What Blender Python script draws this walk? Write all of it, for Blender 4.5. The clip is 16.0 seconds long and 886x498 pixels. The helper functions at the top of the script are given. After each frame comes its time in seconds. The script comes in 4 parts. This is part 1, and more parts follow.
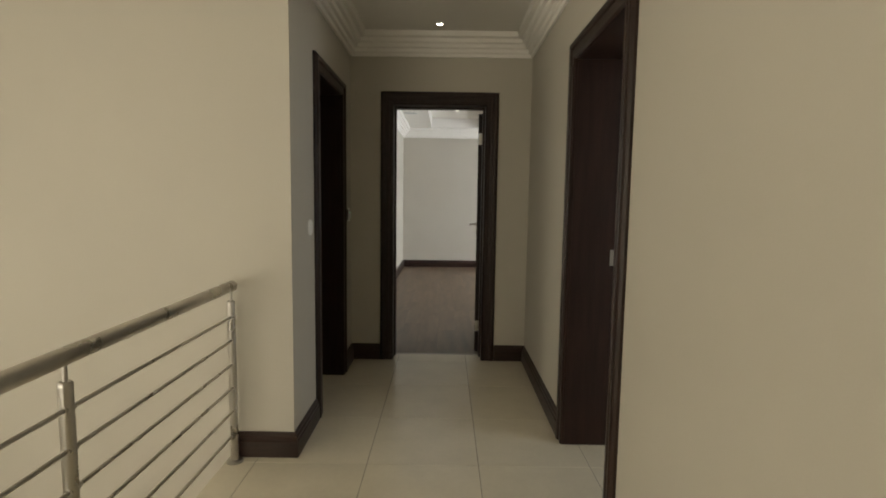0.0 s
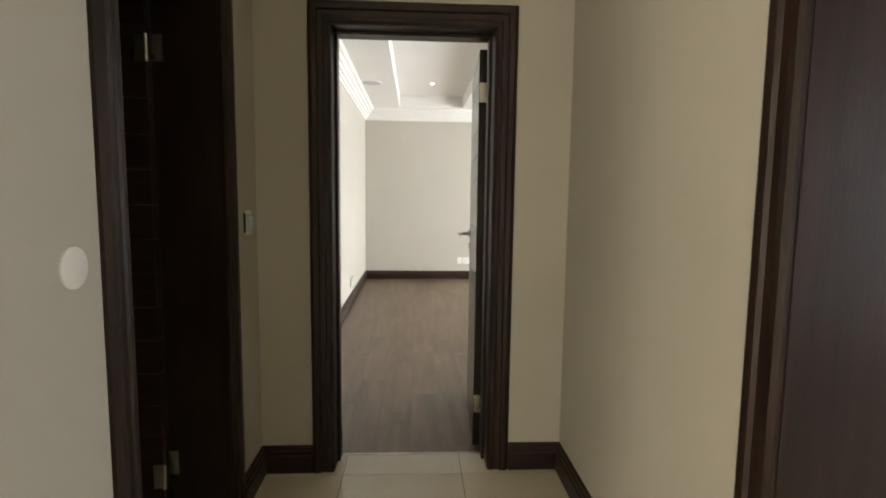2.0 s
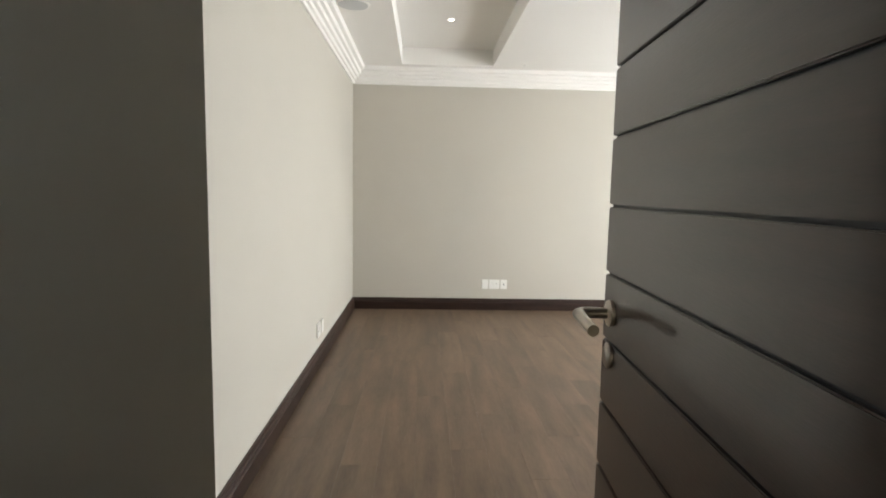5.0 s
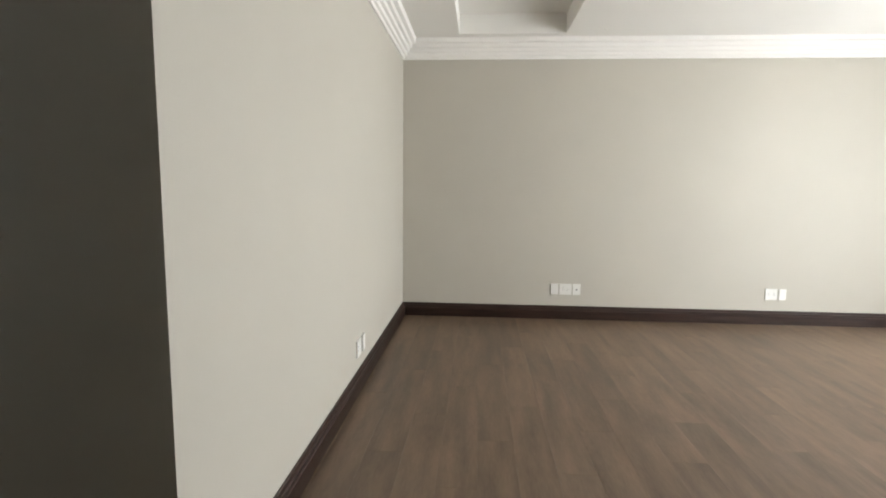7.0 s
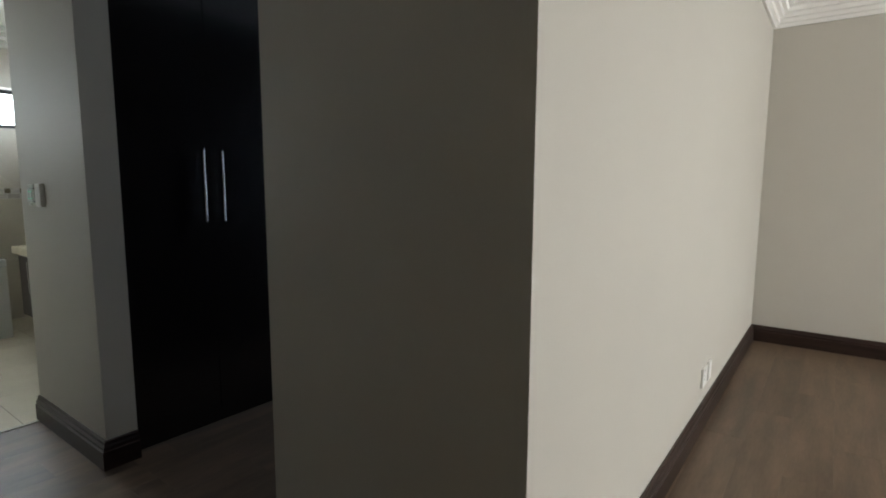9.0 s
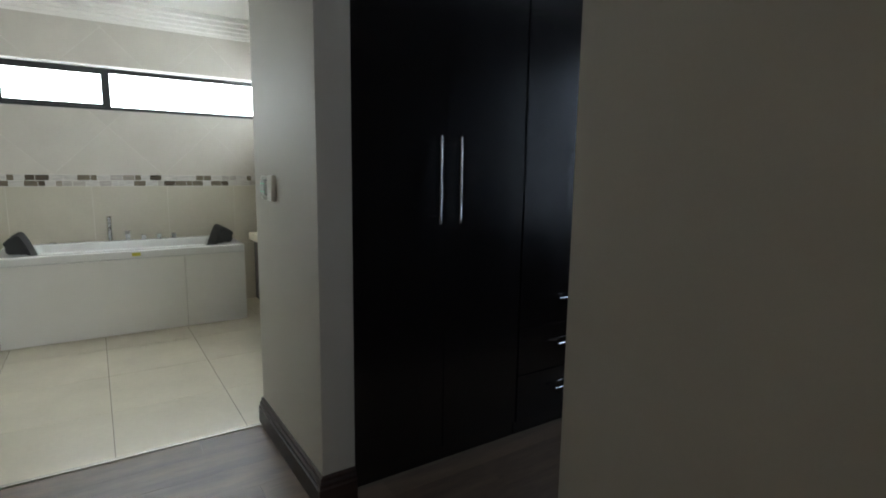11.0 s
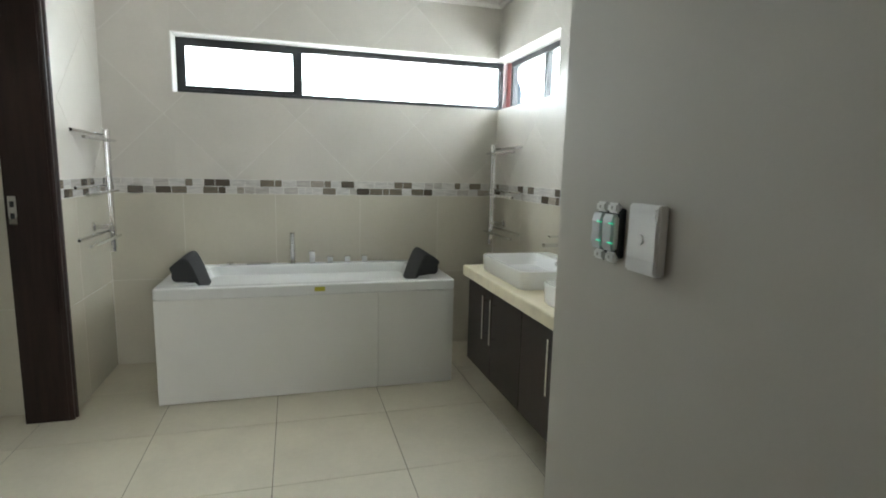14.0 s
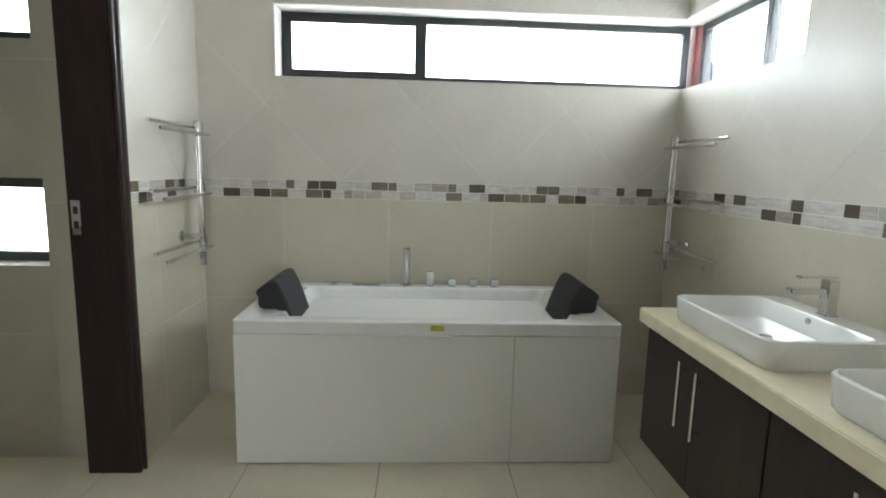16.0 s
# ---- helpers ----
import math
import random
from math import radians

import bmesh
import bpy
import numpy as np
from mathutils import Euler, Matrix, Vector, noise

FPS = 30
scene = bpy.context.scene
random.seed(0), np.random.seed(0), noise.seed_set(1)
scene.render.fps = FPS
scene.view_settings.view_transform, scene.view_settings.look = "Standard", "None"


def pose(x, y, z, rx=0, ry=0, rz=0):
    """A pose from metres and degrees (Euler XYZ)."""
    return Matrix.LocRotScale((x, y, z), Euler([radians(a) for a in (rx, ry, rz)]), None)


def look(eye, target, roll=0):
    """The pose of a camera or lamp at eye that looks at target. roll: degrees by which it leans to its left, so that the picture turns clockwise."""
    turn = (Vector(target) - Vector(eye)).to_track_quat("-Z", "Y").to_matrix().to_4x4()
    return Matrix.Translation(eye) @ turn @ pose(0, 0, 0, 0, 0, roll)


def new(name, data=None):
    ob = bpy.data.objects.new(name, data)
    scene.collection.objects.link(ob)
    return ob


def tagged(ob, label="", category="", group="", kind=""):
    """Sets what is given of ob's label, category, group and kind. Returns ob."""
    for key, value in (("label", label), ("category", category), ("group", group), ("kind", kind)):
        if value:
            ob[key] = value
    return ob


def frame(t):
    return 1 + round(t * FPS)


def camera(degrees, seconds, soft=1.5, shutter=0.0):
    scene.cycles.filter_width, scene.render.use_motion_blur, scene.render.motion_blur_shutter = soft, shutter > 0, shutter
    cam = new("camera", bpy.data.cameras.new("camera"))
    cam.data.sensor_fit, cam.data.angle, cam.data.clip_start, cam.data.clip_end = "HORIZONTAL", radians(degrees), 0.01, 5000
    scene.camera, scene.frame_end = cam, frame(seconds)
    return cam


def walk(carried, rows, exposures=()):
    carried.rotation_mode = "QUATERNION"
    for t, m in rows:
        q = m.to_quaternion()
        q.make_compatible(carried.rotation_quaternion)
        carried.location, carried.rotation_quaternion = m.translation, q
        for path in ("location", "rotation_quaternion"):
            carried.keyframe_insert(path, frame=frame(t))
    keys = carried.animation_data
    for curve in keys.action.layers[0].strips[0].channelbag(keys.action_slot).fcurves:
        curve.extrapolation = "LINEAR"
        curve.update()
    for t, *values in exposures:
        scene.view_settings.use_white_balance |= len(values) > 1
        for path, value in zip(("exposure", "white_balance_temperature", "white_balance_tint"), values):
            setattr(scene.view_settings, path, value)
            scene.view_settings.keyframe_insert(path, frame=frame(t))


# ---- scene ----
cam = camera(80.0, 16.0, soft=1.9, shutter=0.0)
PATH = [
    (0, (0.063, 0.524, 1.436), (0.056, 2.515, 1.238), 0.8),
    (0.5, (0.029, 0.978, 1.432), (0.092, 2.967, 1.234), 0.9),
    (1, (-0.009, 1.484, 1.423), (0.085, 3.472, 1.223), 0.9),
    (1.5, (-0.009, 1.987, 1.418), (0.098, 3.974, 1.216), 0.8),
    (2, (0.012, 2.478, 1.414), (0.121, 4.464, 1.208), 0.7),
    (2.5, (0.029, 2.937, 1.408), (0.134, 4.924, 1.203), 0.8),
    (3, (0.024, 3.440, 1.409), (0.121, 5.427, 1.202), 0.9),
    (3.5, (0.001, 3.865, 1.404), (0.091, 5.853, 1.198), 0.9),
    (4, (0.010, 4.274, 1.400), (0.096, 6.262, 1.193), 0.8),
    (4.2, (0.015, 4.439, 1.397), (0.103, 6.427, 1.190), 1.0),
    (6.3, (0.020, 5.689, 1.353), (0.041, 7.677, 1.131), 0.8),
    (6.5, (0.020, 5.726, 1.353), (0.007, 7.714, 1.128), 0.6),
    (7, (-0.017, 5.846, 1.350), (-0.149, 7.828, 1.113), 0.6),
    (7.5, (-0.101, 5.879, 1.360), (-0.422, 7.834, 1.109), 0.6),
    (8, (-0.132, 5.933, 1.334), (-0.751, 7.819, 1.088), 0.7),
    (8.5, (-0.207, 6.010, 1.347), (-1.146, 7.759, 1.102), -0.1),
    (9, (-0.265, 6.062, 1.335), (-1.453, 7.653, 1.091), 0.2),
    (9.5, (-0.407, 6.107, 1.340), (-1.760, 7.560, 1.093), 0.0),
    (10, (-0.605, 6.204, 1.365), (-2.105, 7.501, 1.100), 0.5),
    (12.3, (-1.679, 6.329, 1.361), (-3.410, 7.292, 1.080), 1.0),
    (12.5, (-1.797, 6.326, 1.355), (-3.542, 7.264, 1.081), 1.2),
    (13, (-2.133, 6.340, 1.358), (-3.922, 7.191, 1.083), 1.4),
    (13.5, (-2.456, 6.402, 1.369), (-4.305, 7.106, 1.081), 1.4),
    (14, (-2.740, 6.414, 1.380), (-4.641, 6.958, 1.084), 1.4),
    (14.5, (-3.006, 6.447, 1.377), (-4.930, 6.900, 1.075), 1.3),
    (15, (-3.254, 6.487, 1.355), (-5.199, 6.853, 1.062), 1.3),
    (15.5, (-3.450, 6.476, 1.352), (-5.411, 6.734, 1.056), 1.5),
    (16, (-3.629, 6.462, 1.365), (-5.603, 6.561, 1.065), 1.5),
]
EXPOSURES = [(0.0, -0.4), (0.5, -0.02), (1.0, 0.22), (1.5, 0.33), (2.0, 0.45), (2.5, 0.52), (3.0, 0.46), (3.5, 0.15), (4.2, 0.08), (6.5, 0.03), (7.0, -0.12), (8.0, -0.65), (8.5, -0.62), (9.0, -0.3), (9.5, 0.2), (10.2, 0.25), (12.3, -0.38), (13.0, -0.28), (14.0, 0.1), (14.5, 0.3), (15.5, 0.2), (16.0, 0.1)]
walk(cam, [(t, look(e, a, r)) for t, e, a, r in PATH], EXPOSURES)

# ---- world, sun and window light ----
world = bpy.data.worlds.new("sky")
scene.world = world
world.use_nodes = True
wn = world.node_tree.nodes
sky = wn.new("ShaderNodeTexSky")
sky.sky_type = "NISHITA"
sky.sun_disc = False
sky.sun_elevation = radians(55)
sky.sun_rotation = radians(20)
wn["Background"].inputs["Strength"].default_value = 0.12
world.node_tree.links.new(sky.outputs[0], wn["Background"].inputs[0])
sun = new("sun", bpy.data.lights.new("sun", "SUN"))
sun.data.energy, sun.data.angle, sun.data.color = 3.0, radians(0.5), (1, 0.95, 0.88)
sun.matrix_world = look((0, 0, 20), (0 - math.sin(radians(20)) * 14, -math.cos(radians(20)) * 14, 0))


def window_light(name, centre, towards, w, h, watts, colour=(1, 1, 1)):
    """Daylight of the sky that enters one window opening."""
    lamp = new(name, bpy.data.lights.new(name, "AREA"))
    lamp.data.shape, lamp.data.size, lamp.data.size_y = "RECTANGLE", w, h
    lamp.data.energy, lamp.data.color = watts, colour
    d = (Vector(towards) - Vector(centre)).normalized()
    lamp.matrix_world = Matrix.Translation(centre) @ d.to_track_quat("-Z", "Y").to_matrix().to_4x4()
    return lamp


DAY = (0.85, 0.955, 1.0)
window_light("daylight_bath_west", (-6.97, 6.90, 2.06), (-5.4, 6.90, 1.1), 2.5, 0.40, 70, DAY)
window_light("daylight_bath_north", (-6.21, 8.28, 2.06), (-6.21, 6.9, 1.35), 1.5, 0.9, 122, DAY)
window_light("daylight_toilet_low", (-6.24, 4.45, 1.09), (0, 4.45, 1.09), 0.80, 0.38, 10, DAY)
window_light("daylight_toilet_high", (-6.24, 4.45, 2.04), (0, 4.45, 2.04), 0.80, 0.38, 10, DAY)
window_light("daylight_bedroom", (4.93, 8.9, 1.25), (0, 8.9, 1.25), 3.2, 2.1, 205, (0.945, 0.98, 1.0))
window_light("daylight_dressing", (-2.25, 9.99, 1.6), (-2.25, 0, 1.6), 0.9, 1.4, 15, (0.60, 0.76, 1.0))
window_light("daylight_stairs", (-2.6, -1.85, 0.95), (-2.6, 4, 0.95), 2.6, 2.7, 82, (1, 0.89, 0.67))
# added fill lamp behind an invented opening; brightens the hall's right wall
window_light("fill_light_stairs_west", (-4.50, 0.4, 1.0), (0, 0.4, 1.0), 2.2, 2.3, 71, (1, 0.90, 0.69))
window_light("daylight_side_room", (3.85, 2.2, 1.4), (0, 2.2, 1.4), 1.6, 1.5, 30, (0.90, 0.95, 1.0))


# ---- materials ----
def mat(name, base, rough=0.5, metal=0.0, vary=0.12, scale=6.0, fine=90.0, bump=0.0, spec=0.5, coat=0.0, stretch=(1, 1, 1),
        rand=0.0, emit=0.0, rough_vary=0.1, two=None):
    """A surface with two scales of colour variation, uneven gloss and fine relief; two: a second colour to mix by the grain."""
    m = bpy.data.materials.new(name)
    m.use_nodes = True
    n, l = m.node_tree.nodes, m.node_tree.links
    b = n["Principled BSDF"]
    b.inputs["Metallic"].default_value = metal
    b.inputs["Specular IOR Level"].default_value = spec
    b.inputs["Coat Weight"].default_value = coat
    b.inputs["Coat Roughness"].default_value = 0.12
    geo = n.new("ShaderNodeNewGeometry")
    mapn = n.new("ShaderNodeMapping")
    mapn.inputs["Scale"].default_value = stretch
    l.new(geo.outputs["Position"], mapn.inputs["Vector"])
    pos = mapn.outputs[0]
    if rand:
        info = n.new("ShaderNodeObjectInfo")
        add = n.new("ShaderNodeVectorMath")
        add.operation = "MULTIPLY_ADD"
        l.new(info.outputs["Random"], add.inputs[0])
        add.inputs[1].default_value = (37, 53, 19)
        l.new(pos, add.inputs[2])
        pos = add.outputs[0]
    big = n.new("ShaderNodeTexNoise")
    big.inputs["Scale"].default_value, big.inputs["Detail"].default_value = scale, 5
    small = n.new("ShaderNodeTexNoise")
    small.inputs["Scale"].default_value, small.inputs["Detail"].default_value = fine, 3
    l.new(pos, big.inputs["Vector"])
    l.new(pos, small.inputs["Vector"])
    mixf = n.new("ShaderNodeMath")
    mixf.operation = "MULTIPLY_ADD"
    mixf.inputs[1].default_value = 0.35
    l.new(small.outputs[0], mixf.inputs[0])
    l.new(big.outputs[0], mixf.inputs[2])
    ramp = n.new("ShaderNodeMapRange")
    ramp.inputs["From Min"].default_value, ramp.inputs["From Max"].default_value = 0.42, 0.92
    l.new(mixf.outputs[0], ramp.inputs[0])
    col = n.new("ShaderNodeMix")
    col.data_type = "RGBA"
    lo = two or [c * (1 - vary) for c in base]
    col.inputs["A"].default_value = (*lo, 1)
    col.inputs["B"].default_value = (*[min(1, c * (1 + vary)) for c in base], 1)
    l.new(ramp.outputs[0], col.inputs["Factor"])
    out = col.outputs["Result"]
    if rand:
        shade = n.new("ShaderNodeMapRange")
        shade.inputs["To Min"].default_value, shade.inputs["To Max"].default_value = 1 - rand, 1 + rand
        l.new(info.outputs["Random"], shade.inputs[0])
        hsv = n.new("ShaderNodeHueSaturation")
        l.new(shade.outputs[0], hsv.inputs["Value"])
        l.new(out, hsv.inputs["Color"])
        out = hsv.outputs[0]
    l.new(out, b.inputs["Base Color"])
    rr_ = n.new("ShaderNodeMapRange")
    rr_.inputs["To Min"].default_value, rr_.inputs["To Max"].default_value = max(0.02, rough * (1 - rough_vary)), min(1, rough * (1 + rough_vary))
    l.new(big.outputs[0], rr_.inputs[0])
    l.new(rr_.outputs[0], b.inputs["Roughness"])
    if bump:
        bn = n.new("ShaderNodeBump")
        bn.inputs["Strength"].default_value, bn.inputs["Distance"].default_value = bump, 0.004
        l.new(small.outputs[0], bn.inputs["Height"])
        l.new(bn.outputs[0], b.inputs["Normal"])
    if emit:
        b.inputs["Emission Color"].default_value = (*base, 1)
        b.inputs["Emission Strength"].default_value = emit
    return m


PLASTER = mat("beige_wall_paint", (0.495, 0.467, 0.405), 0.62, vary=0.03, scale=1.3, fine=160, bump=0.10, spec=0.35)
CEIL = mat("white_ceiling_paint", (0.80, 0.78, 0.74), 0.85, vary=0.02, scale=1.0, fine=130, bump=0.06, spec=0.2)
CORN = mat("white_cornice_paint", (0.82, 0.80, 0.76), 0.7, vary=0.02, spec=0.3)
WOOD = mat("dark_stained_wood", (0.020, 0.0092, 0.0066), 0.40, vary=0.5, scale=5, fine=60, bump=0.12, stretch=(6, 6, 0.5), spec=0.35)
WOODH = mat("dark_stained_wood_level_grain", (0.025, 0.012, 0.0085), 0.38, vary=0.5, scale=5, fine=60, bump=0.12, stretch=(0.6, 0.6, 7), spec=0.4)
DOORW = mat("varnished_dark_door_wood", (0.024, 0.0125, 0.009), 0.30, vary=0.45, scale=5, fine=60, bump=0.08, stretch=(0.6, 0.6, 7), spec=0.5, coat=0.35)
WARD = mat("black_brown_wardrobe_foil", (0.008, 0.0055, 0.005), 0.22, vary=0.35, scale=4, fine=70, bump=0.04, stretch=(6, 6, 0.5), rough_vary=0.2, spec=0.8, coat=0.35)
VANW = mat("brown_vanity_foil", (0.022, 0.0135, 0.011), 0.36, vary=0.4, scale=5, fine=70, bump=0.05, stretch=(6, 6, 0.6))
PLANK = mat("brown_vinyl_plank", (0.155, 0.104, 0.068), 0.42, vary=0.25, scale=2.2, fine=22, bump=0.05, stretch=(5, 0.7, 1), rand=0.10, two=(0.084, 0.054, 0.034))
FTILE = mat("cream_porcelain_floor_tile", (0.69, 0.635, 0.51), 0.24, vary=0.06, scale=3.5, fine=40, rand=0.025, spec=0.5)
GROUT = mat("grey_brown_grout", (0.16, 0.135, 0.10), 0.9, vary=0.2, fine=200, bump=0.2)
WTILE = mat("cream_wall_tile", (0.59, 0.555, 0.50), 0.33, vary=0.05, scale=3.0, fine=50, rand=0.02)
WTILEL = mat("beige_wall_tile", (0.565, 0.528, 0.435), 0.24, vary=0.05, scale=3.0, fine=50, rand=0.02)
WGROUT = mat("pale_wall_grout", (0.72, 0.70, 0.65), 0.85, vary=0.08, fine=200)
STEEL = mat("brushed_stainless_steel", (0.50, 0.48, 0.44), 0.28, 1.0, vary=0.1, fine=220, stretch=(1, 1, 1))
CHROME = mat("polished_chrome", (0.75, 0.75, 0.75), 0.07, 1.0, vary=0.03)
BRONZE = mat("satin_nickel", (0.42, 0.38, 0.33), 0.3, 1.0, vary=0.08)
ACRYL = mat("white_acrylic", (0.80, 0.81, 0.80), 0.12, vary=0.015, coat=0.4)
PANEL = mat("white_bath_panel", (0.82, 0.815, 0.78), 0.22, vary=0.03, scale=2)
CERAM = mat("white_glazed_ceramic", (0.82, 0.82, 0.81), 0.08, vary=0.01, coat=0.5)
STONE = mat("cream_stone_worktop", (0.72, 0.65, 0.48), 0.3, vary=0.08, scale=14, fine=260)
FOAM = mat("dark_grey_foam", (0.035, 0.036, 0.038), 0.75, vary=0.15, fine=300, bump=0.3)
PLAST = mat("white_plastic", (0.78, 0.77, 0.73), 0.3, vary=0.02)
PLASTG = mat("grey_plastic_module", (0.64, 0.65, 0.65), 0.3, vary=0.05)
DARKP = mat("black_plastic", (0.02, 0.02, 0.022), 0.5, vary=0.1)
ALU = mat("dark_bronze_aluminium", (0.030, 0.031, 0.034), 0.4, 0.3, vary=0.1)
RED = mat("red_oxide_paint", (0.17, 0.034, 0.03), 0.6, vary=0.2, scale=9)
YEL = mat("yellow_sticker", (0.50, 0.47, 0.04), 0.5, vary=0.05)
SPK = mat("grey_speaker_mesh", (0.55, 0.55, 0.54), 0.8, vary=0.1, fine=400, bump=0.3)
LAMP = mat("lit_downlight_glass", (1.0, 0.93, 0.80), 0.3, vary=0.0, emit=14)
GREEN = mat("green_indicator_light", (0.02, 0.75, 0.42), 0.4, vary=0.0, emit=1.6)
CONC = mat("lower_floor_tile", (0.55, 0.50, 0.40), 0.4, vary=0.1)

MOSAIC = mat("glass_and_stone_mosaic", (0.5, 0.45, 0.38), 0.18, vary=0.1, rand=0.01)
nt = MOSAIC.node_tree
inf = nt.nodes.new("ShaderNodeObjectInfo")
cr = nt.nodes.new("ShaderNodeValToRGB")
cr.color_ramp.interpolation = "CONSTANT"
for p, c in ((0.0, (0.60, 0.575, 0.545)), (0.26, (0.48, 0.445, 0.41)), (0.38, (0.60, 0.58, 0.555)), (0.62, (0.36, 0.32, 0.27)), (0.68, (0.105, 0.085, 0.065)), (0.86, (0.19, 0.16, 0.12))):
    e = cr.color_ramp.elements.new(p)
    e.color = (*c, 1)
cr.color_ramp.elements.remove(cr.color_ramp.elements[-1])
cr.color_ramp.elements[0].color = (0.60, 0.575, 0.545, 1)
cr.color_ramp.elements[1].color = (0.60, 0.575, 0.545, 1)
streak = nt.nodes.new("ShaderNodeTexNoise")
streak.inputs["Scale"].default_value = 14
smap = nt.nodes.new("ShaderNodeMapping")
smap.inputs["Scale"].default_value = (1, 1, 7)
sgeo = nt.nodes.new("ShaderNodeNewGeometry")
nt.links.new(sgeo.outputs["Position"], smap.inputs[0])
nt.links.new(smap.outputs[0], streak.inputs[0])
smr = nt.nodes.new("ShaderNodeMapRange")
smr.inputs["From Min"].default_value, smr.inputs["From Max"].default_value = 0.3, 0.7
smr.inputs["To Min"].default_value, smr.inputs["To Max"].default_value = 0.82, 1.14
nt.links.new(streak.outputs[0], smr.inputs[0])
shsv = nt.nodes.new("ShaderNodeHueSaturation")
nt.links.new(inf.outputs["Random"], cr.inputs[0])
nt.links.new(cr.outputs[0], shsv.inputs["Color"])
nt.links.new(smr.outputs[0], shsv.inputs["Value"])
nt.links.new(shsv.outputs[0], nt.nodes["Principled BSDF"].inputs["Base Color"])

GLASS = bpy.data.materials.new("clear_window_glass")
GLASS.use_nodes = True
gb = GLASS.node_tree.nodes["Principled BSDF"]
gb.inputs["Transmission Weight"].default_value, gb.inputs["Roughness"].default_value, gb.inputs["IOR"].default_value = 1.0, 0.02, 1.45


# ---- building helpers ----
def mesh_of(bm, name, material, smooth=False):
    bmesh.ops.recalc_face_normals(bm, faces=bm.faces)
    me = bpy.data.meshes.new(name)
    bm.to_mesh(me)
    bm.free()
    me.materials.append(material)
    if smooth:
        me.polygons.foreach_set("use_smooth", [True] * len(me.polygons))
        me.set_sharp_from_angle(angle=radians(40))
    return me


def part(name, bm, material, parent=None, label="", smooth=False):
    ob = new(name, mesh_of(bm, name, material, smooth))
    ob.parent = parent
    if label:
        ob["label"] = label
    return ob


def thing(name, label, category, m=None, group="", kind=""):
    ob = new(name)
    ob.empty_display_size = 0.05
    ob.matrix_basis = m or Matrix()
    return tagged(ob, label, category, group, kind)


def box(bm, x0, x1, y0, y1, z0, z1, bevel=0.0):
    vs = [bm.verts.new((x, y, z)) for x in (x0, x1) for y in (y0, y1) for z in (z0, z1)]
    fs = [bm.faces.new([vs[i] for i in q]) for q in ((0, 1, 3, 2), (4, 6, 7, 5), (0, 4, 5, 1), (2, 3, 7, 6), (0, 2, 6, 4), (1, 5, 7, 3))]
    if bevel:
        es = list({e for f in fs for e in f.edges})
        bmesh.ops.bevel(bm, geom=es, offset=bevel, segments=2, affect="EDGES")
    return bm


def boxb(*a, **k):
    return box(bmesh.new(), *a, **k)


def tube(bm, pts, r, n=14):
    """A round bar along points, with closed ends."""
    pts = [Vector(p) for p in pts]
    rings = []
    for i, p in enumerate(pts):
        a = (p - pts[i - 1]).normalized() if i else (pts[1] - p).normalized()
        b = (pts[i + 1] - p).normalized() if i < len(pts) - 1 else a
        d = (a + b).normalized()
        ref = Vector((0, 0, 1)) if abs(d.z) < 0.9 else Vector((1, 0, 0))
        u = d.cross(ref).normalized()
        v = d.cross(u)
        k = r / max(0.5, d.dot(b))
        rings.append([bm.verts.new(p + (u * math.cos(t) + v * math.sin(t)) * (k if i and i < len(pts) - 1 else r)) for t in (2 * math.pi * j / n for j in range(n))])
    for a, b in zip(rings, rings[1:]):
        for j in range(n):
            bm.faces.new((a[j], a[(j + 1) % n], b[(j + 1) % n], b[j]))
    bm.faces.new(rings[0][::-1])
    bm.faces.new(rings[-1])
    return bm


def lathe(bm, profile, n=24, axis="z", centre=(0, 0, 0)):
    """Turned shape: profile of (radius, height)."""
    rings = []
    for r, h in profile:
        ring = []
        for j in range(n):
            t = 2 * math.pi * j / n
            a, b = r * math.cos(t), r * math.sin(t)
            q = {"z": (a, b, h), "x": (h, a, b), "y": (a, h, b)}[axis]
            ring.append(bm.verts.new(Vector(q) + Vector(centre)))
        rings.append(ring)
    for a, b in zip(rings, rings[1:]):
        for j in range(n):
            bm.faces.new((a[j], a[(j + 1) % n], b[(j + 1) % n], b[j]))
    bm.faces.new(rings[0])
    bm.faces.new(rings[-1])
    return bm


def rounded(x0, x1, y0, y1, r, z, n=6):
    out = []
    for cx, cy, a0 in ((x1 - r, y1 - r, 0), (x0 + r, y1 - r, 90), (x0 + r, y0 + r, 180), (x1 - r, y0 + r, 270)):
        for k in range(n + 1):
            a = radians(a0 + 90 * k / n)
            out.append((cx + r * math.cos(a), cy + r * math.sin(a), z))
    return out


def loft(bm, loops, cap0=True, cap1=True):
    rings = [[bm.verts.new(p) for p in lp] for lp in loops]
    n = len(rings[0])
    for a, b in zip(rings, rings[1:]):
        for j in range(n):
            bm.faces.new((a[j], a[(j + 1) % n], b[(j + 1) % n], b[j]))
    if cap0:
        bm.faces.new(rings[0])
    if cap1:
        bm.faces.new(rings[-1])
    return bm


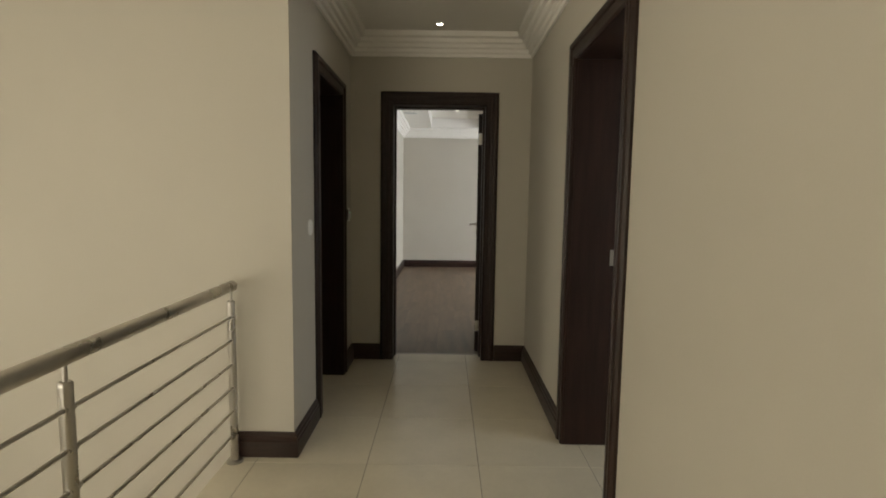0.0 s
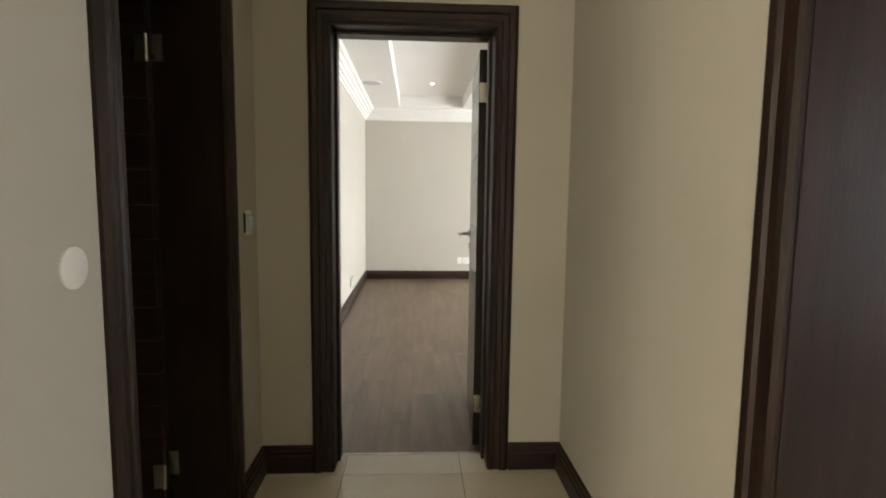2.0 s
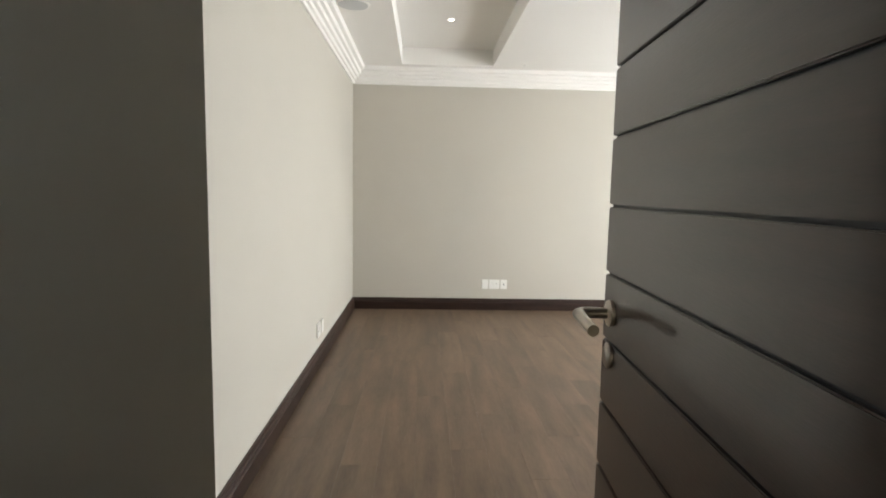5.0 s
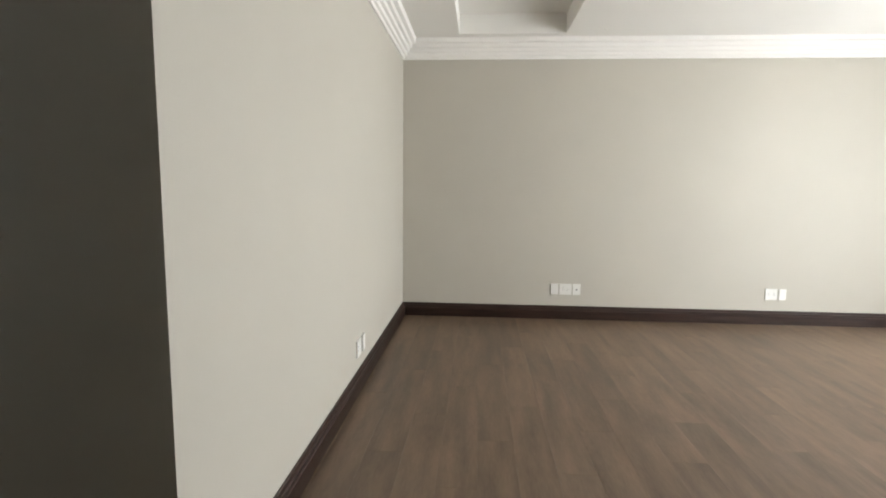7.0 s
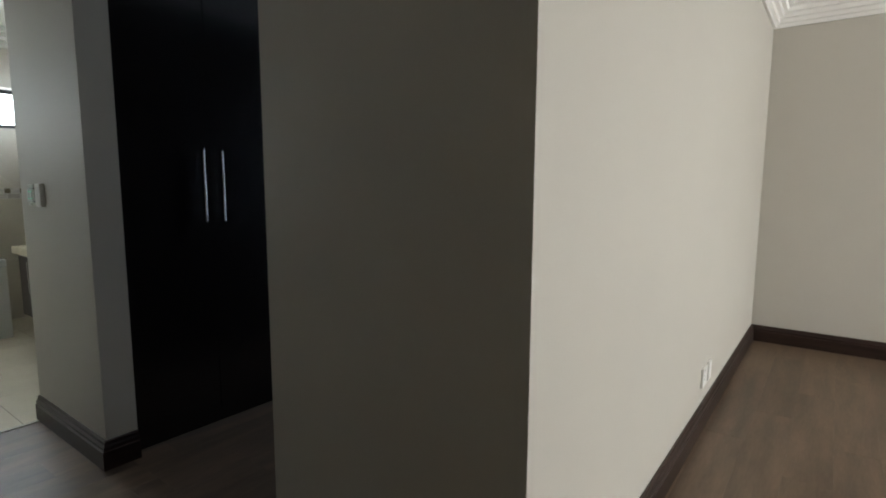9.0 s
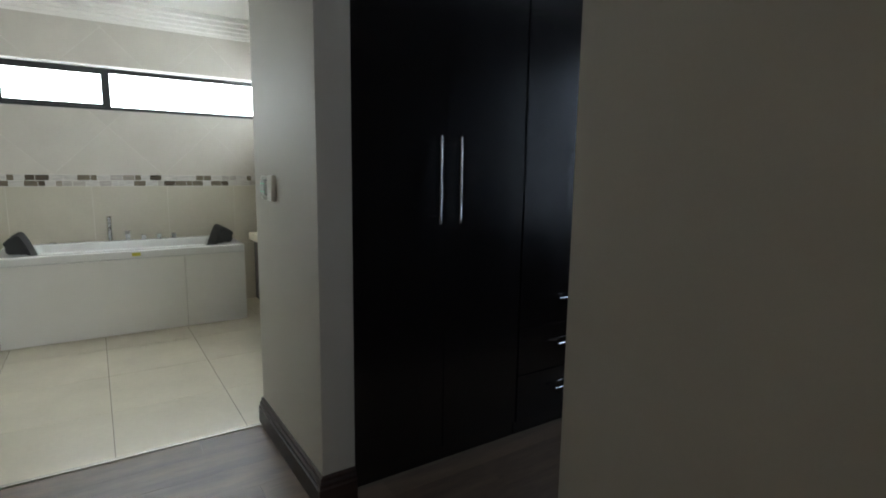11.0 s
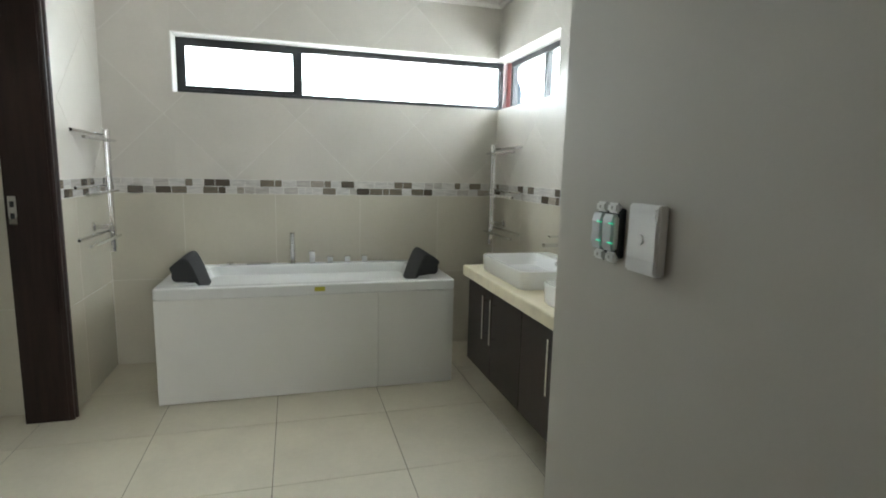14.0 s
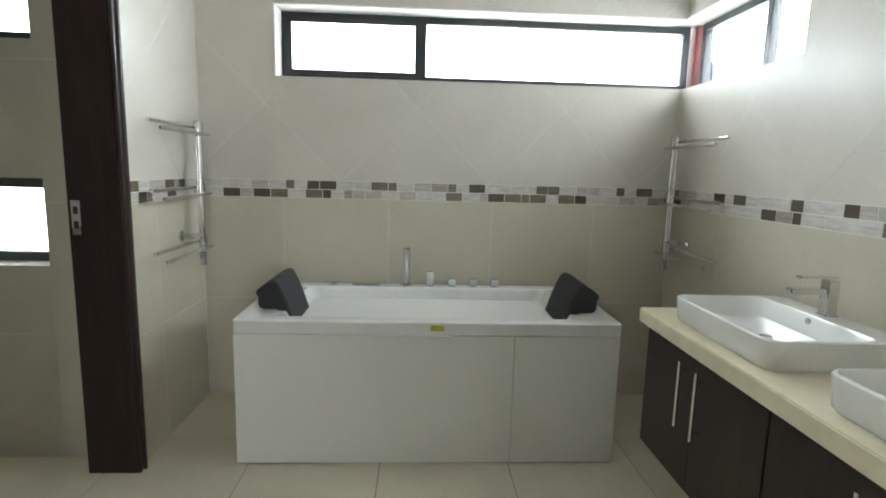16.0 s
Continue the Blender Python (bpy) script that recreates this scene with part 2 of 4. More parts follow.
def sweep(bm, path, profile, put, closed=False):
    """Sweep a profile of (offset to the left of the path, height) along a flat path with mitred corners."""
    P = [Vector(p) for p in path]
    rings = []
    for i, p in enumerate(P):
        a = (p - P[i - 1]).normalized() if i or closed else None
        b = (P[(i + 1) % len(P)] - p).normalized() if i < len(P) - 1 or closed else None
        a, b = a or b, b or a
        na, nb = Vector((-a.y, a.x)), Vector((-b.y, b.x))
        m = (na + nb).normalized()
        m = m / max(0.2, m.dot(na))
        rings.append([bm.verts.new(put(p.x + m.x * d, p.y + m.y * d, h)) for d, h in profile])
    k = len(profile)
    pairs = list(zip(rings, rings[1:])) + ([(rings[-1], rings[0])] if closed else [])
    for a, b in pairs:
        for j in range(k):
            bm.faces.new((a[j], a[(j + 1) % k], b[(j + 1) % k], b[j]))
    if not closed:
        bm.faces.new(rings[0])
        bm.faces.new(rings[-1][::-1])
    return bm


def flat(x, y, h):
    return (x, y, h)


def wall(name, axis, p0, p1, u0, u1, z0, z1, holes=(), material=None, label="beige painted plaster wall"):
    """A wall between planes p0 and p1 of its axis, over u0..u1 and z0..z1, with openings (u0, u1, z0, z1) through it."""
    us = sorted({u0, u1, *[h[0] for h in holes], *[h[1] for h in holes]})
    zs = sorted({z0, z1, *[h[2] for h in holes], *[h[3] for h in holes]})
    us = [u for u in us if u0 <= u <= u1]
    zs = [z for z in zs if z0 <= z <= z1]
    solid = {}
    for i in range(len(us) - 1):
        for j in range(len(zs) - 1):
            cu, cz = (us[i] + us[i + 1]) / 2, (zs[j] + zs[j + 1]) / 2
            solid[i, j] = not any(h[0] < cu < h[1] and h[2] < cz < h[3] for h in holes)
    bm = bmesh.new()

    def v(p, u, z):
        return bm.verts.new((p, u, z) if axis == "x" else (u, p, z))

    for (i, j), s in solid.items():
        if not s:
            continue
        a, b, c, d = us[i], us[i + 1], zs[j], zs[j + 1]
        for p in (p0, p1):
            bm.faces.new([v(p, a, c), v(p, b, c), v(p, b, d), v(p, a, d)])
        for (di, dj), q in (((-1, 0), ((a, c), (a, d))), ((1, 0), ((b, c), (b, d))), ((0, -1), ((a, c), (b, c))), ((0, 1), ((a, d), (b, d)))):
            if not solid.get((i + di, j + dj)):
                (e, f), (g, h) = q
                bm.faces.new([v(p0, e, f), v(p0, g, h), v(p1, g, h), v(p1, e, f)])
    bmesh.ops.remove_doubles(bm, verts=bm.verts, dist=0.0005)
    ob = part(name, bm, material or PLASTER)
    return tagged(ob, label, "wall", kind="structure")


H = 2.77  # ceiling height

# ---- large structure: walls ----
wall("wall_hall_end", "y", 5.08, 5.30, -3.79, 4.9, 0, H, [(-0.42, 0.427, 0, 2.235)])
wall("wall_hall_left", "x", -1.0, -0.75, 3.31, 5.08, 0, H, [(3.87, 4.64, 0, 2.22)])
wall("wall_stair_north", "y", 3.31, 3.55, -4.2, -1.0, -3.0, H)
wall("wall_stair_below", "x", -1.10, -0.9, -1.6, 3.31, -3.0, -0.25)
wall("wall_hall_right", "x", 0.775, 1.03, -1.6, 5.08, 0, H, [(2.67, 3.50, 0, 2.22)])
# the opening here is invented, to pass the west fill lamp
wall("wall_stair_west", "x", -4.45, -4.2, -1.85, 3.55, -3.0, H, [(-0.7, 1.5, -0.1, 2.2)])
wall("wall_stair_south", "y", -1.85, -1.6, -4.2, 1.03, -3.0, H, [(-3.9, -1.3, -0.4, 2.3)])
wall("wall_side_room_north", "y", 3.80, 4.0, 1.03, 3.85, 0, H)
wall("wall_side_room_south", "y", 0.6, 0.8, 1.03, 3.85, 0, H)
wall("wall_side_room_east", "x", 3.6, 3.8, 0.8, 3.8, 0, H, [(1.4, 3.0, 0.65, 2.15)])
wall("wall_closet_west", "x", -2.8, -2.6, 3.55, 5.08, 0, H)
# unseen dark sheet added over the plaster to cut bounce in the passage
wall("wall_passage_dark_absorber", "y", 5.30, 5.315, -3.79, -0.56, 0, H, material=WOOD, label="unseen wall face, made dark to cut bounce and reflections")
# unseen return wall, placed to hold bedroom light off the passage
wall("wall_entry_light_block", "x", 0.92, 1.12, 5.30, 6.39, 0, H)
wall("wall_bedroom_south", "y", 6.19, 6.39, 1.12, 4.9, 0, H)
wall("wall_bedroom_west", "x", -0.99, -0.795, 7.10, 11.26, 0, H)
wall("wall_passage_north", "y", 7.10, 7.28, -1.765, -0.99, 0, H)
# unseen closing wall, coloured dark so the wardrobes reflect black
wall("wall_dressing_east", "x", -1.765, -1.56, 7.28, 9.74, 0, H, material=WARD, label="unseen wall face, made dark to cut bounce and reflections")
wall("wall_bedroom_north", "y", 11.26, 11.5, -1.2, 4.9, 0, H)
wall("wall_bedroom_east", "x", 4.66, 4.9, 6.39, 11.26, 0, H, [(7.3, 10.5, 0.2, 2.3)])
wall("wall_dressing_north", "y", 9.74, 9.96, -3.79, -0.99, 0, H, [(-2.70, -1.80, 0.9, 2.3)])
wall("wall_pier", "y", 7.0, 7.14, -3.825, -2.935, 0, H)
wall("wall_wardrobe_back", "x", -3.825, -3.62, 7.14, 9.74, 0, H)
BW = (5.66, 8.2, 1.85, 2.235)
wall("wall_bathroom_west", "x", -6.94, -6.695, 5.0, 8.2, 0, 2.9, [BW], WGROUT, "cream tiled bathroom wall")
wall("wall_bathroom_north", "y", 7.962, 8.2, -6.695, -3.62, 0, 2.9, [(-6.695, -5.72, 1.85, 2.235)], WGROUT, "cream tiled bathroom wall")
wall("wall_bathroom_south", "y", 5.04, 5.238, -6.695, -3.79, 0, 2.9, [(-5.881, -4.95, 0, 2.23)], WGROUT, "cream tiled bathroom wall")
wall("wall_toilet_west", "x", -6.2, -5.98, 3.8, 5.04, 0, H, [(4.05, 4.86, 0.90, 1.28), (4.05, 4.86, 1.85, 2.235)], WGROUT, "cream tiled toilet wall")
wall("wall_toilet_south", "y", 3.6, 3.8, -6.2, -3.0, 0, H, label="plain beige wall")
wall("wall_toilet_east", "x", -3.2, -3.0, 3.8, 5.08, 0, H, label="plain beige wall")

# ---- floors and ceilings ----
def slab(name, x0, x1, y0, y1, z0, z1, material, label, category):
    return tagged(part(name, boxb(x0, x1, y0, y1, z0, z1), material), label, category, kind="structure")


floor_hall = slab("floor_hall", -1.10, 1.03, -1.6, 5.242, -0.25, -0.0022, GROUT, "large cream porcelain tiles with thin brown joints", "floor")
floor_side = slab("floor_side_room", 1.03, 3.6, 0.8, 3.8, -0.25, -0.004, FTILE, "pale floor of the side room", "floor")
floor_closet = slab("floor_closet", -2.6, -1.10, 3.55, 5.08, -0.25, -0.004, FTILE, "pale tiled floor in a dark room", "floor")
floor_wood = slab("floor_bedroom", -3.785, 4.9, 5.242, 11.5, -0.25, -0.0022, GROUT, "brown wood-look vinyl plank floor", "floor")
floor_bath = slab("floor_bathroom", -6.94, -3.785, 3.6, 8.2, -0.25, -0.0022, GROUT, "large cream porcelain bathroom floor tiles", "floor")
slab("floor_below", -4.45, -0.9, -1.85, 3.55, -3.2, -3.0, CONC, "pale tiled floor of the storey below", "floor")
slab("ground", -60, 60, -60, 60, -3.6, -3.3, CONC, "plain pale ground outside the house", "ground")
for nm, r in (("ceiling_hall", (-4.45, 1.03, -1.85, 5.2)), ("ceiling_side_room", (1.03, 3.85, 0.6, 5.2)), ("ceiling_passage", (-3.79, -0.9, 5.2, 9.96)), ("ceiling_entry", (-0.9, 4.9, 5.2, 6.29)), ("ceiling_toilet", (-6.4, -4.45, 3.6, 5.0)), ("ceiling_bathroom", (-6.94, -3.79, 5.0, 8.2))):
    slab(nm, *r, H, H + 0.12, CEIL, "smooth white painted ceiling", "ceiling")
# the bedroom's ceiling with its long raised trough
TX0, TX1, TY0, TY1, TZ = -0.23, 0.765, 7.2, 11.01, 2.95
bm = bmesh.new()
for x0, x1, y0, y1 in ((-0.9, TX0, 6.29, 11.5), (TX1, 4.9, 6.29, 11.5), (TX0, TX1, 6.29, TY0), (TX0, TX1, TY1, 11.5)):
    box(bm, x0, x1, y0, y1, H, TZ)
box(bm, TX0 - 0.1, TX1 + 0.1, TY0 - 0.1, TY1 + 0.1, TZ + 0.001, TZ + 0.1)
tagged(part("ceiling_bedroom", bm, CEIL), "white ceiling with a long raised trough", "ceiling", kind="structure")
slab("roof", -7.3, 5.3, -2.3, 12, 3.2, 3.4, CEIL, "flat roof slab over the house", "roof")

# ---- cornices and baseboards ----
CORNICE = [(0, -0.175), (0.018, -0.175), (0.022, -0.150), (0.042, -0.145), (0.046, -0.118), (0.070, -0.112), (0.075, -0.084), (0.100, -0.078), (0.106, -0.048), (0.138, -0.040), (0.146, 0), (0, 0)]
SKIRT = [(0, 0), (0.026, 0), (0.026, 0.088), (0.020, 0.094), (0.021, 0.108), (0.013, 0.118), (0.012, 0.130), (0.006, 0.137), (0, 0.137)]


def cornice(path, closed=False, z=H):
    ob = part("trim_cornice", sweep(bmesh.new(), path, [(d, h + z - 0.001) for d, h in CORNICE], flat, closed), CORN)
    return tagged(ob, "white stepped plaster cornice", "cornice", kind="structure")


def skirting(path, name="baseboard"):
    ob = part(name, sweep(bmesh.new(), path, SKIRT, flat), WOODH)
    return tagged(ob, "dark-stained moulded wooden baseboard", "baseboard", kind="structure")


cornice([(0.775, -1.6), (0.775, 5.08), (-0.75, 5.08), (-0.75, 3.31), (-4.2, 3.31), (-4.2, -1.6)], True)
cornice([(-0.56, 5.30), (0.92, 5.30), (0.92, 6.39), (4.66, 6.39), (4.66, 11.26), (-0.795, 11.26), (-0.795, 7.10), (-1.765, 7.10), (-1.765, 9.74), (-2.97, 9.74)])
cornice([(-3.825, 7.0), (-3.825, 7.96), (-6.70, 7.96), (-6.70, 5.24), (-3.79, 5.24)])
skirting([(0.775, 3.60), (0.775, 5.08), (0.505, 5.08)])
skirting([(0.775, -1.6), (0.775, 2.57)])
skirting([(-0.495, 5.08), (-0.75, 5.08), (-0.75, 4.745)])
skirting([(-0.75, 3.79), (-0.75, 3.31), (-1.085, 3.31)])
skirting([(0.505, 5.30), (0.92, 5.30), (0.92, 6.39), (4.66, 6.39), (4.66, 7.25)])
skirting([(4.66, 10.55), (4.66, 11.26), (-0.795, 11.26), (-0.795, 7.10), (-1.765, 7.10), (-1.765, 9.74), (-2.965, 9.74)])
skirting([(-2.935, 7.14), (-2.935, 7.0), (-3.825, 7.0)])
skirting([(3.6, 3.8), (1.03, 3.8)])
slab("trim_threshold", -0.37, 0.39, 5.236, 5.25, -0.004, 0.004, BRONZE, "thin dark metal floor strip", "threshold")
slab("trim_threshold_bathroom", -3.80, -3.775, 5.24, 7.0, -0.004, 0.005, BRONZE, "thin dark metal floor strip", "threshold")

# ---- door frames ----
ARCH = [(0, 0), (0, 0.014), (0.012, 0.022), (0.03, 0.022), (0.036, 0.016), (0.060, 0.018), (0.066, 0.028), (0.088, 0.030), (0.100, 0.024), (0.108, 0.012), (0.108, 0)]


def door_frame(name, axis, faces, u0, u1, top, sides, stop=None, wide=1.0):
    """Dark lining of an opening u0..u1 through a wall whose faces lie at the two planes, with a moulded architrave on the given sides."""
    ob = thing(name, "dark-stained wooden door frame with moulded architraves", "door frame", kind="structure")
    f0, f1 = faces
    th = 0.035

    def bx(a, b, c, d, z0, z1):
        return boxb(c, d, a, b, z0, z1, bevel=0.002) if axis == "x" else boxb(a, b, c, d, z0, z1, bevel=0.002)

    part("jamb", bx(u0 - th, u0, f0 - 0.002, f1 + 0.002, 0, top + th), WOOD, ob)
    part("jamb", bx(u1, u1 + th, f0 - 0.002, f1 + 0.002, 0, top + th), WOOD, ob)
    part("head", bx(u0, u1, f0 - 0.002, f1 + 0.002, top, top + th), WOODH, ob)
    if stop:
        s0, s1 = stop
        part("door_stop", bx(u0, u0 + 0.014, s0, s1, 0, top - 0.014), WOOD, ob)
        part("door_stop", bx(u1 - 0.014, u1, s0, s1, 0, top - 0.014), WOOD, ob)
        part("door_stop", bx(u0, u1, s0, s1, top - 0.014, top), WOODH, ob)
    for s in sides:
        plane, sg = (f0, -1) if s == 0 else (f1, 1)

        def put(u, v, h, plane=plane, sg=sg):
            q = plane + sg * h
            return (q, u, v) if axis == "x" else (u, q, v)

        path = [(u1 + 0.002, 0), (u1 + 0.002, top + 0.002), (u0 - 0.002, top + 0.002), (u0 - 0.002, 0)]
        part("architrave", sweep(bmesh.new(), path, [(-d * wide, h) for d, h in ARCH], put), WOOD, ob)
    return ob


d1 = door_frame("door_1", "y", (5.08, 5.30), -0.385, 0.392, 2.20, (0, 1), (5.17, 5.245))
d2 = door_frame("door_2", "x", (-1.0, -0.75), 3.905, 4.63, 2.19, (1,))
d3 = door_frame("door_3", "x", (0.775, 1.03), 2.685, 3.49, 2.19, (0, 1))
d4 = door_frame("door_4", "y", (5.042, 5.24), -5.845, -4.985, 2.19, (1,), wide=0.5)


# ---- windows ----
def window(name, axis, plane, u0, u1, z0, z1, mullions, label):
    """Dark aluminium window in an opening, with a pane for each light."""
    ob = thing(name, label, "window", kind="structure")
    w, d = 0.042, 0.05

    def bx(a, b, z0_, z1_, dd=d, off=0.0, bev=0.003):
        c0, c1 = plane - dd / 2 + off, plane + dd / 2 + off
        return boxb(c0, c1, a, b, z0_, z1_, bevel=bev) if axis == "x" else boxb(a, b, c0, c1, z0_, z1_, bevel=bev)

    part("frame_bottom", bx(u0, u1, z0, z0 + w), ALU, ob)
    part("frame_top", bx(u0, u1, z1 - w, z1), ALU, ob)
    edges = [u0, *mullions, u1]
    part("frame_side", bx(u0, u0 + w, z0 + w, z1 - w), ALU, ob)
    part("frame_side", bx(u1 - w, u1, z0 + w, z1 - w), ALU, ob)
    for m_ in mullions:
        part("mullion", bx(m_ - w / 2, m_ + w / 2, z0 + w, z1 - w), ALU, ob)
    for a, b in zip(edges, edges[1:]):
        pane = part("pane", bx(a + 0.02, b - 0.02, z0 + 0.02, z1 - 0.02, 0.006, 0, 0), GLASS, ob)
        pane.visible_shadow = False
    return ob


w1 = window("window_1", "x", -6.868, 5.664, 8.06, 1.853, 2.232, [6.475], "dark aluminium strip window under the bathroom ceiling")
# opening sash of the strip window, slightly heavier than the fixed light
part("sash", sweep(bmesh.new(), [(5.70, 1.887), (6.455, 1.887), (6.455, 2.198), (5.70, 2.198)], [(0, 0.001), (0.026, 0.001), (0.026, 0.016), (0, 0.016)], lambda u, v, h: (-6.843 + h, u, v), True), ALU, w1)
part("reveal", boxb(-6.842, -6.697, 5.666, 7.96, 2.228, 2.2345), CORN, w1, "white painted reveal")
part("reveal", boxb(-6.842, -6.697, 5.6605, 5.666, 1.856, 2.228), CORN, w1, "white painted reveal")
w2 = window("window_2", "y", 8.12, -6.775, -5.724, 1.853, 2.232, [-6.17], "dark aluminium strip window round the bathroom corner")
tagged(part("trim_corner_post", boxb(-6.90, -6.80, 8.075, 8.17, 1.853, 2.232, bevel=0.004), RED), "red oxide painted steel corner post", "post", kind="structure")
window("window_3", "x", -6.10, 4.054, 4.856, 0.904, 1.276, [], "dark aluminium window in the toilet wall")
window("window_4", "x", -6.10, 4.054, 4.856, 1.854, 2.231, [], "dark aluminium window high in the toilet wall")
window("window_5", "x", 4.80, 7.304, 10.496, 0.204, 2.296, [8.37, 9.43], "wide dark aluminium bedroom window")
window("window_6", "y", 9.86, -2.696, -1.804, 0.904, 2.296, [], "dark aluminium dressing room window")
window("window_7", "y", -1.74, -3.896, -1.304, -0.396, 2.296, [-3.03, -2.17], "tall unseen stair window added to let in fill light")
# invented, unseen window in front of the west fill lamp
window("window_9_added", "x", -4.34, -0.696, 1.496, -0.096, 2.196, [0.4], "unseen stair window added to let in fill light")
window("window_8", "x", 3.72, 1.404, 2.996, 0.654, 2.146, [2.2], "dark aluminium side room window")


# ---- stair railing ----
def railing():
    ob = thing("stair_railing", "brushed stainless steel railing with round handrail and level bars", "railing", pose(-1.052, 0, 0))
    y1 = 3.24
    part("handrail", tube(bmesh.new(), [(0, y, 0.953) for y in (-1.5, y1 + 0.02)], 0.028, 20), STEEL, ob, smooth=True)
    for i in range(4):
        y = y1 - 1.21 * i
        p = part("post", tube(bmesh.new(), [(0, y, 0.008), (0, y, 0.862)], 0.021, 18), STEEL, ob, smooth=True)
        part("cap", lathe(bmesh.new(), [(0.021, 0.862), (0.021, 0.872), (0.016, 0.878)], 18, "z", (0, y, 0)), STEEL, p, smooth=True)
        part("pin", tube(bmesh.new(), [(0, y, 0.875), (0, y, 0.936)], 0.008, 10), STEEL, p, smooth=True)
        part("base_flange", lathe(bmesh.new(), [(0.045, 0.0), (0.045, 0.006), (0.024, 0.014)], 20, "z", (0, y, 0)), STEEL, p, smooth=True)
        for z in (0.161, 0.287, 0.414, 0.541, 0.668, 0.794):
            part("bar_clamp", tube(bmesh.new(), [(0.006, y - 0.02, z), (0.006, y + 0.02, z)], 0.0115, 10), STEEL, p, smooth=True)
    for z in (0.161, 0.287, 0.414, 0.541, 0.668, 0.794):
        part("bar", tube(bmesh.new(), [(0.004, -1.5, z), (0.004, y1 + 0.03, z)], 0.0075, 10), STEEL, ob, smooth=True)


railing()


# ---- doors ----
def lever(ob, x, y, z, side, along):
    """A lever handle with round roses; side: the way it sticks out in x, along: the way the lever runs in y."""
    h = part("door_handle", tube(bmesh.new(), [(x, y, z), (x + side * 0.056, y, z), (x + side * 0.068, y + along * 0.012, z), (x + side * 0.069, y + along * 0.055, z), (x + side * 0.068, y + along * 0.125, z - 0.004)], 0.0105, 14), BRONZE, ob, "satin nickel lever handle", True)
    part("rose", lathe(bmesh.new(), [(0.026, 0), (0.026, side * 0.007), (0.02, side * 0.01)], 24, "x", (x, y, z)), BRONZE, h, smooth=True)
    part("keyhole_plate", lathe(bmesh.new(), [(0.025, 0), (0.025, side * 0.006), (0.02, side * 0.009)], 24, "x", (x, y, z - 0.085)), BRONZE, h, smooth=True)


def hinges(ob, x, y, zs):
    for z in zs:
        part("hinge", tube(bmesh.new(), [(x, y, z - 0.05), (x, y, z + 0.05)], 0.008, 12), STEEL, ob, "brushed steel hinge", True)


# bedroom door: horizontal boards, standing open into the bedroom
leaf = thing("bedroom_door", "open dark wooden door with grooved level boards", "door", pose(0.348, 5.318, 0, 0, 0, -3.4))
T, W = 0.042, 0.80
part("core", boxb(0.008, T - 0.008, 0.0, W, 0.008, 2.17, bevel=0.001), DARKP, leaf)
part("hinge_edge", boxb(0.0, T, 0.0, 0.006, 0.008, 2.17, bevel=0.001), WOOD, leaf)
nb = 16
for i in range(nb):
    z0 = 0.008 + 2.162 * i / nb
    part("board", boxb(0.0005, T - 0.0005, 0.007, W, z0 + 0.003, z0 + 2.162 / nb - 0.003, bevel=0.002), DOORW, leaf)
lever(leaf, 0.0, W - 0.055, 1.15, -1, -1)
part("lock_plate", boxb(0.010, 0.032, W - 0.001, W + 0.002, 1.0, 1.2), STEEL, leaf, "steel lock plate")
hinges(leaf, T + 0.004, -0.006, (0.25, 1.1, 1.95))
for z in (0.25, 1.95):
    part("hinge_leaf", boxb(0.002, 0.040, -0.003, 0.0, z - 0.05, z + 0.05), STEEL, leaf, "brushed steel hinge plate")

# closet door, swung fully open into the dark room
leaf2 = thing("closet_door", "dark wooden door swung open into a dark room", "door", pose(-1.0, 4.592, 0, 0, 0, 90))
for i in range(nb):
    z0 = 0.008 + 2.162 * i / nb
    part("board", boxb(0.0, 0.038, 0.006, 0.66, z0 + 0.002, z0 + 2.162 / nb - 0.002, bevel=0.002), WOODH, leaf2)
hinges(leaf2, -0.006, 0.0, (0.25, 1.95))
for z in (0.25, 1.95):
    part("hinge_leaf", boxb(-0.004, 0.0, 0.005, 0.045, z - 0.05, z + 0.05), STEEL, leaf2, "brushed steel hinge plate")
for z in (0.29, 1.96):
    part("hinge_plate", boxb(-0.998, -0.960, 4.626, 4.6295, z - 0.05, z + 0.05), STEEL, d2, "brushed steel hinge plate")
# strike plates on the jambs
for nm, lab, b, fr in (("strike_plate", "steel strike plate on the door jamb", (0.995, 1.018, 3.486, 3.489, 1.06, 1.15), d3), ("strike_plate", "steel strike plate with two slots", (-5.844, -5.841, 5.055, 5.09, 1.06, 1.20), d4)):
    sp = part(nm, boxb(*b), STEEL, fr, lab)
for z in (1.085, 1.145):
    part("slot", boxb(-5.841, -5.8405, 5.063, 5.082, z, z + 0.03), DARKP, fr)


# ---- switches and sockets ----
def plate(ob, w, h, name="cover", d=0.012):
    """A bevelled plastic cover standing on the plane y = 0 and facing -y."""
    return part(name, boxb(-w / 2, w / 2, -d, 0, -h / 2, h / 2, bevel=0.003), PLAST, ob, smooth=True)


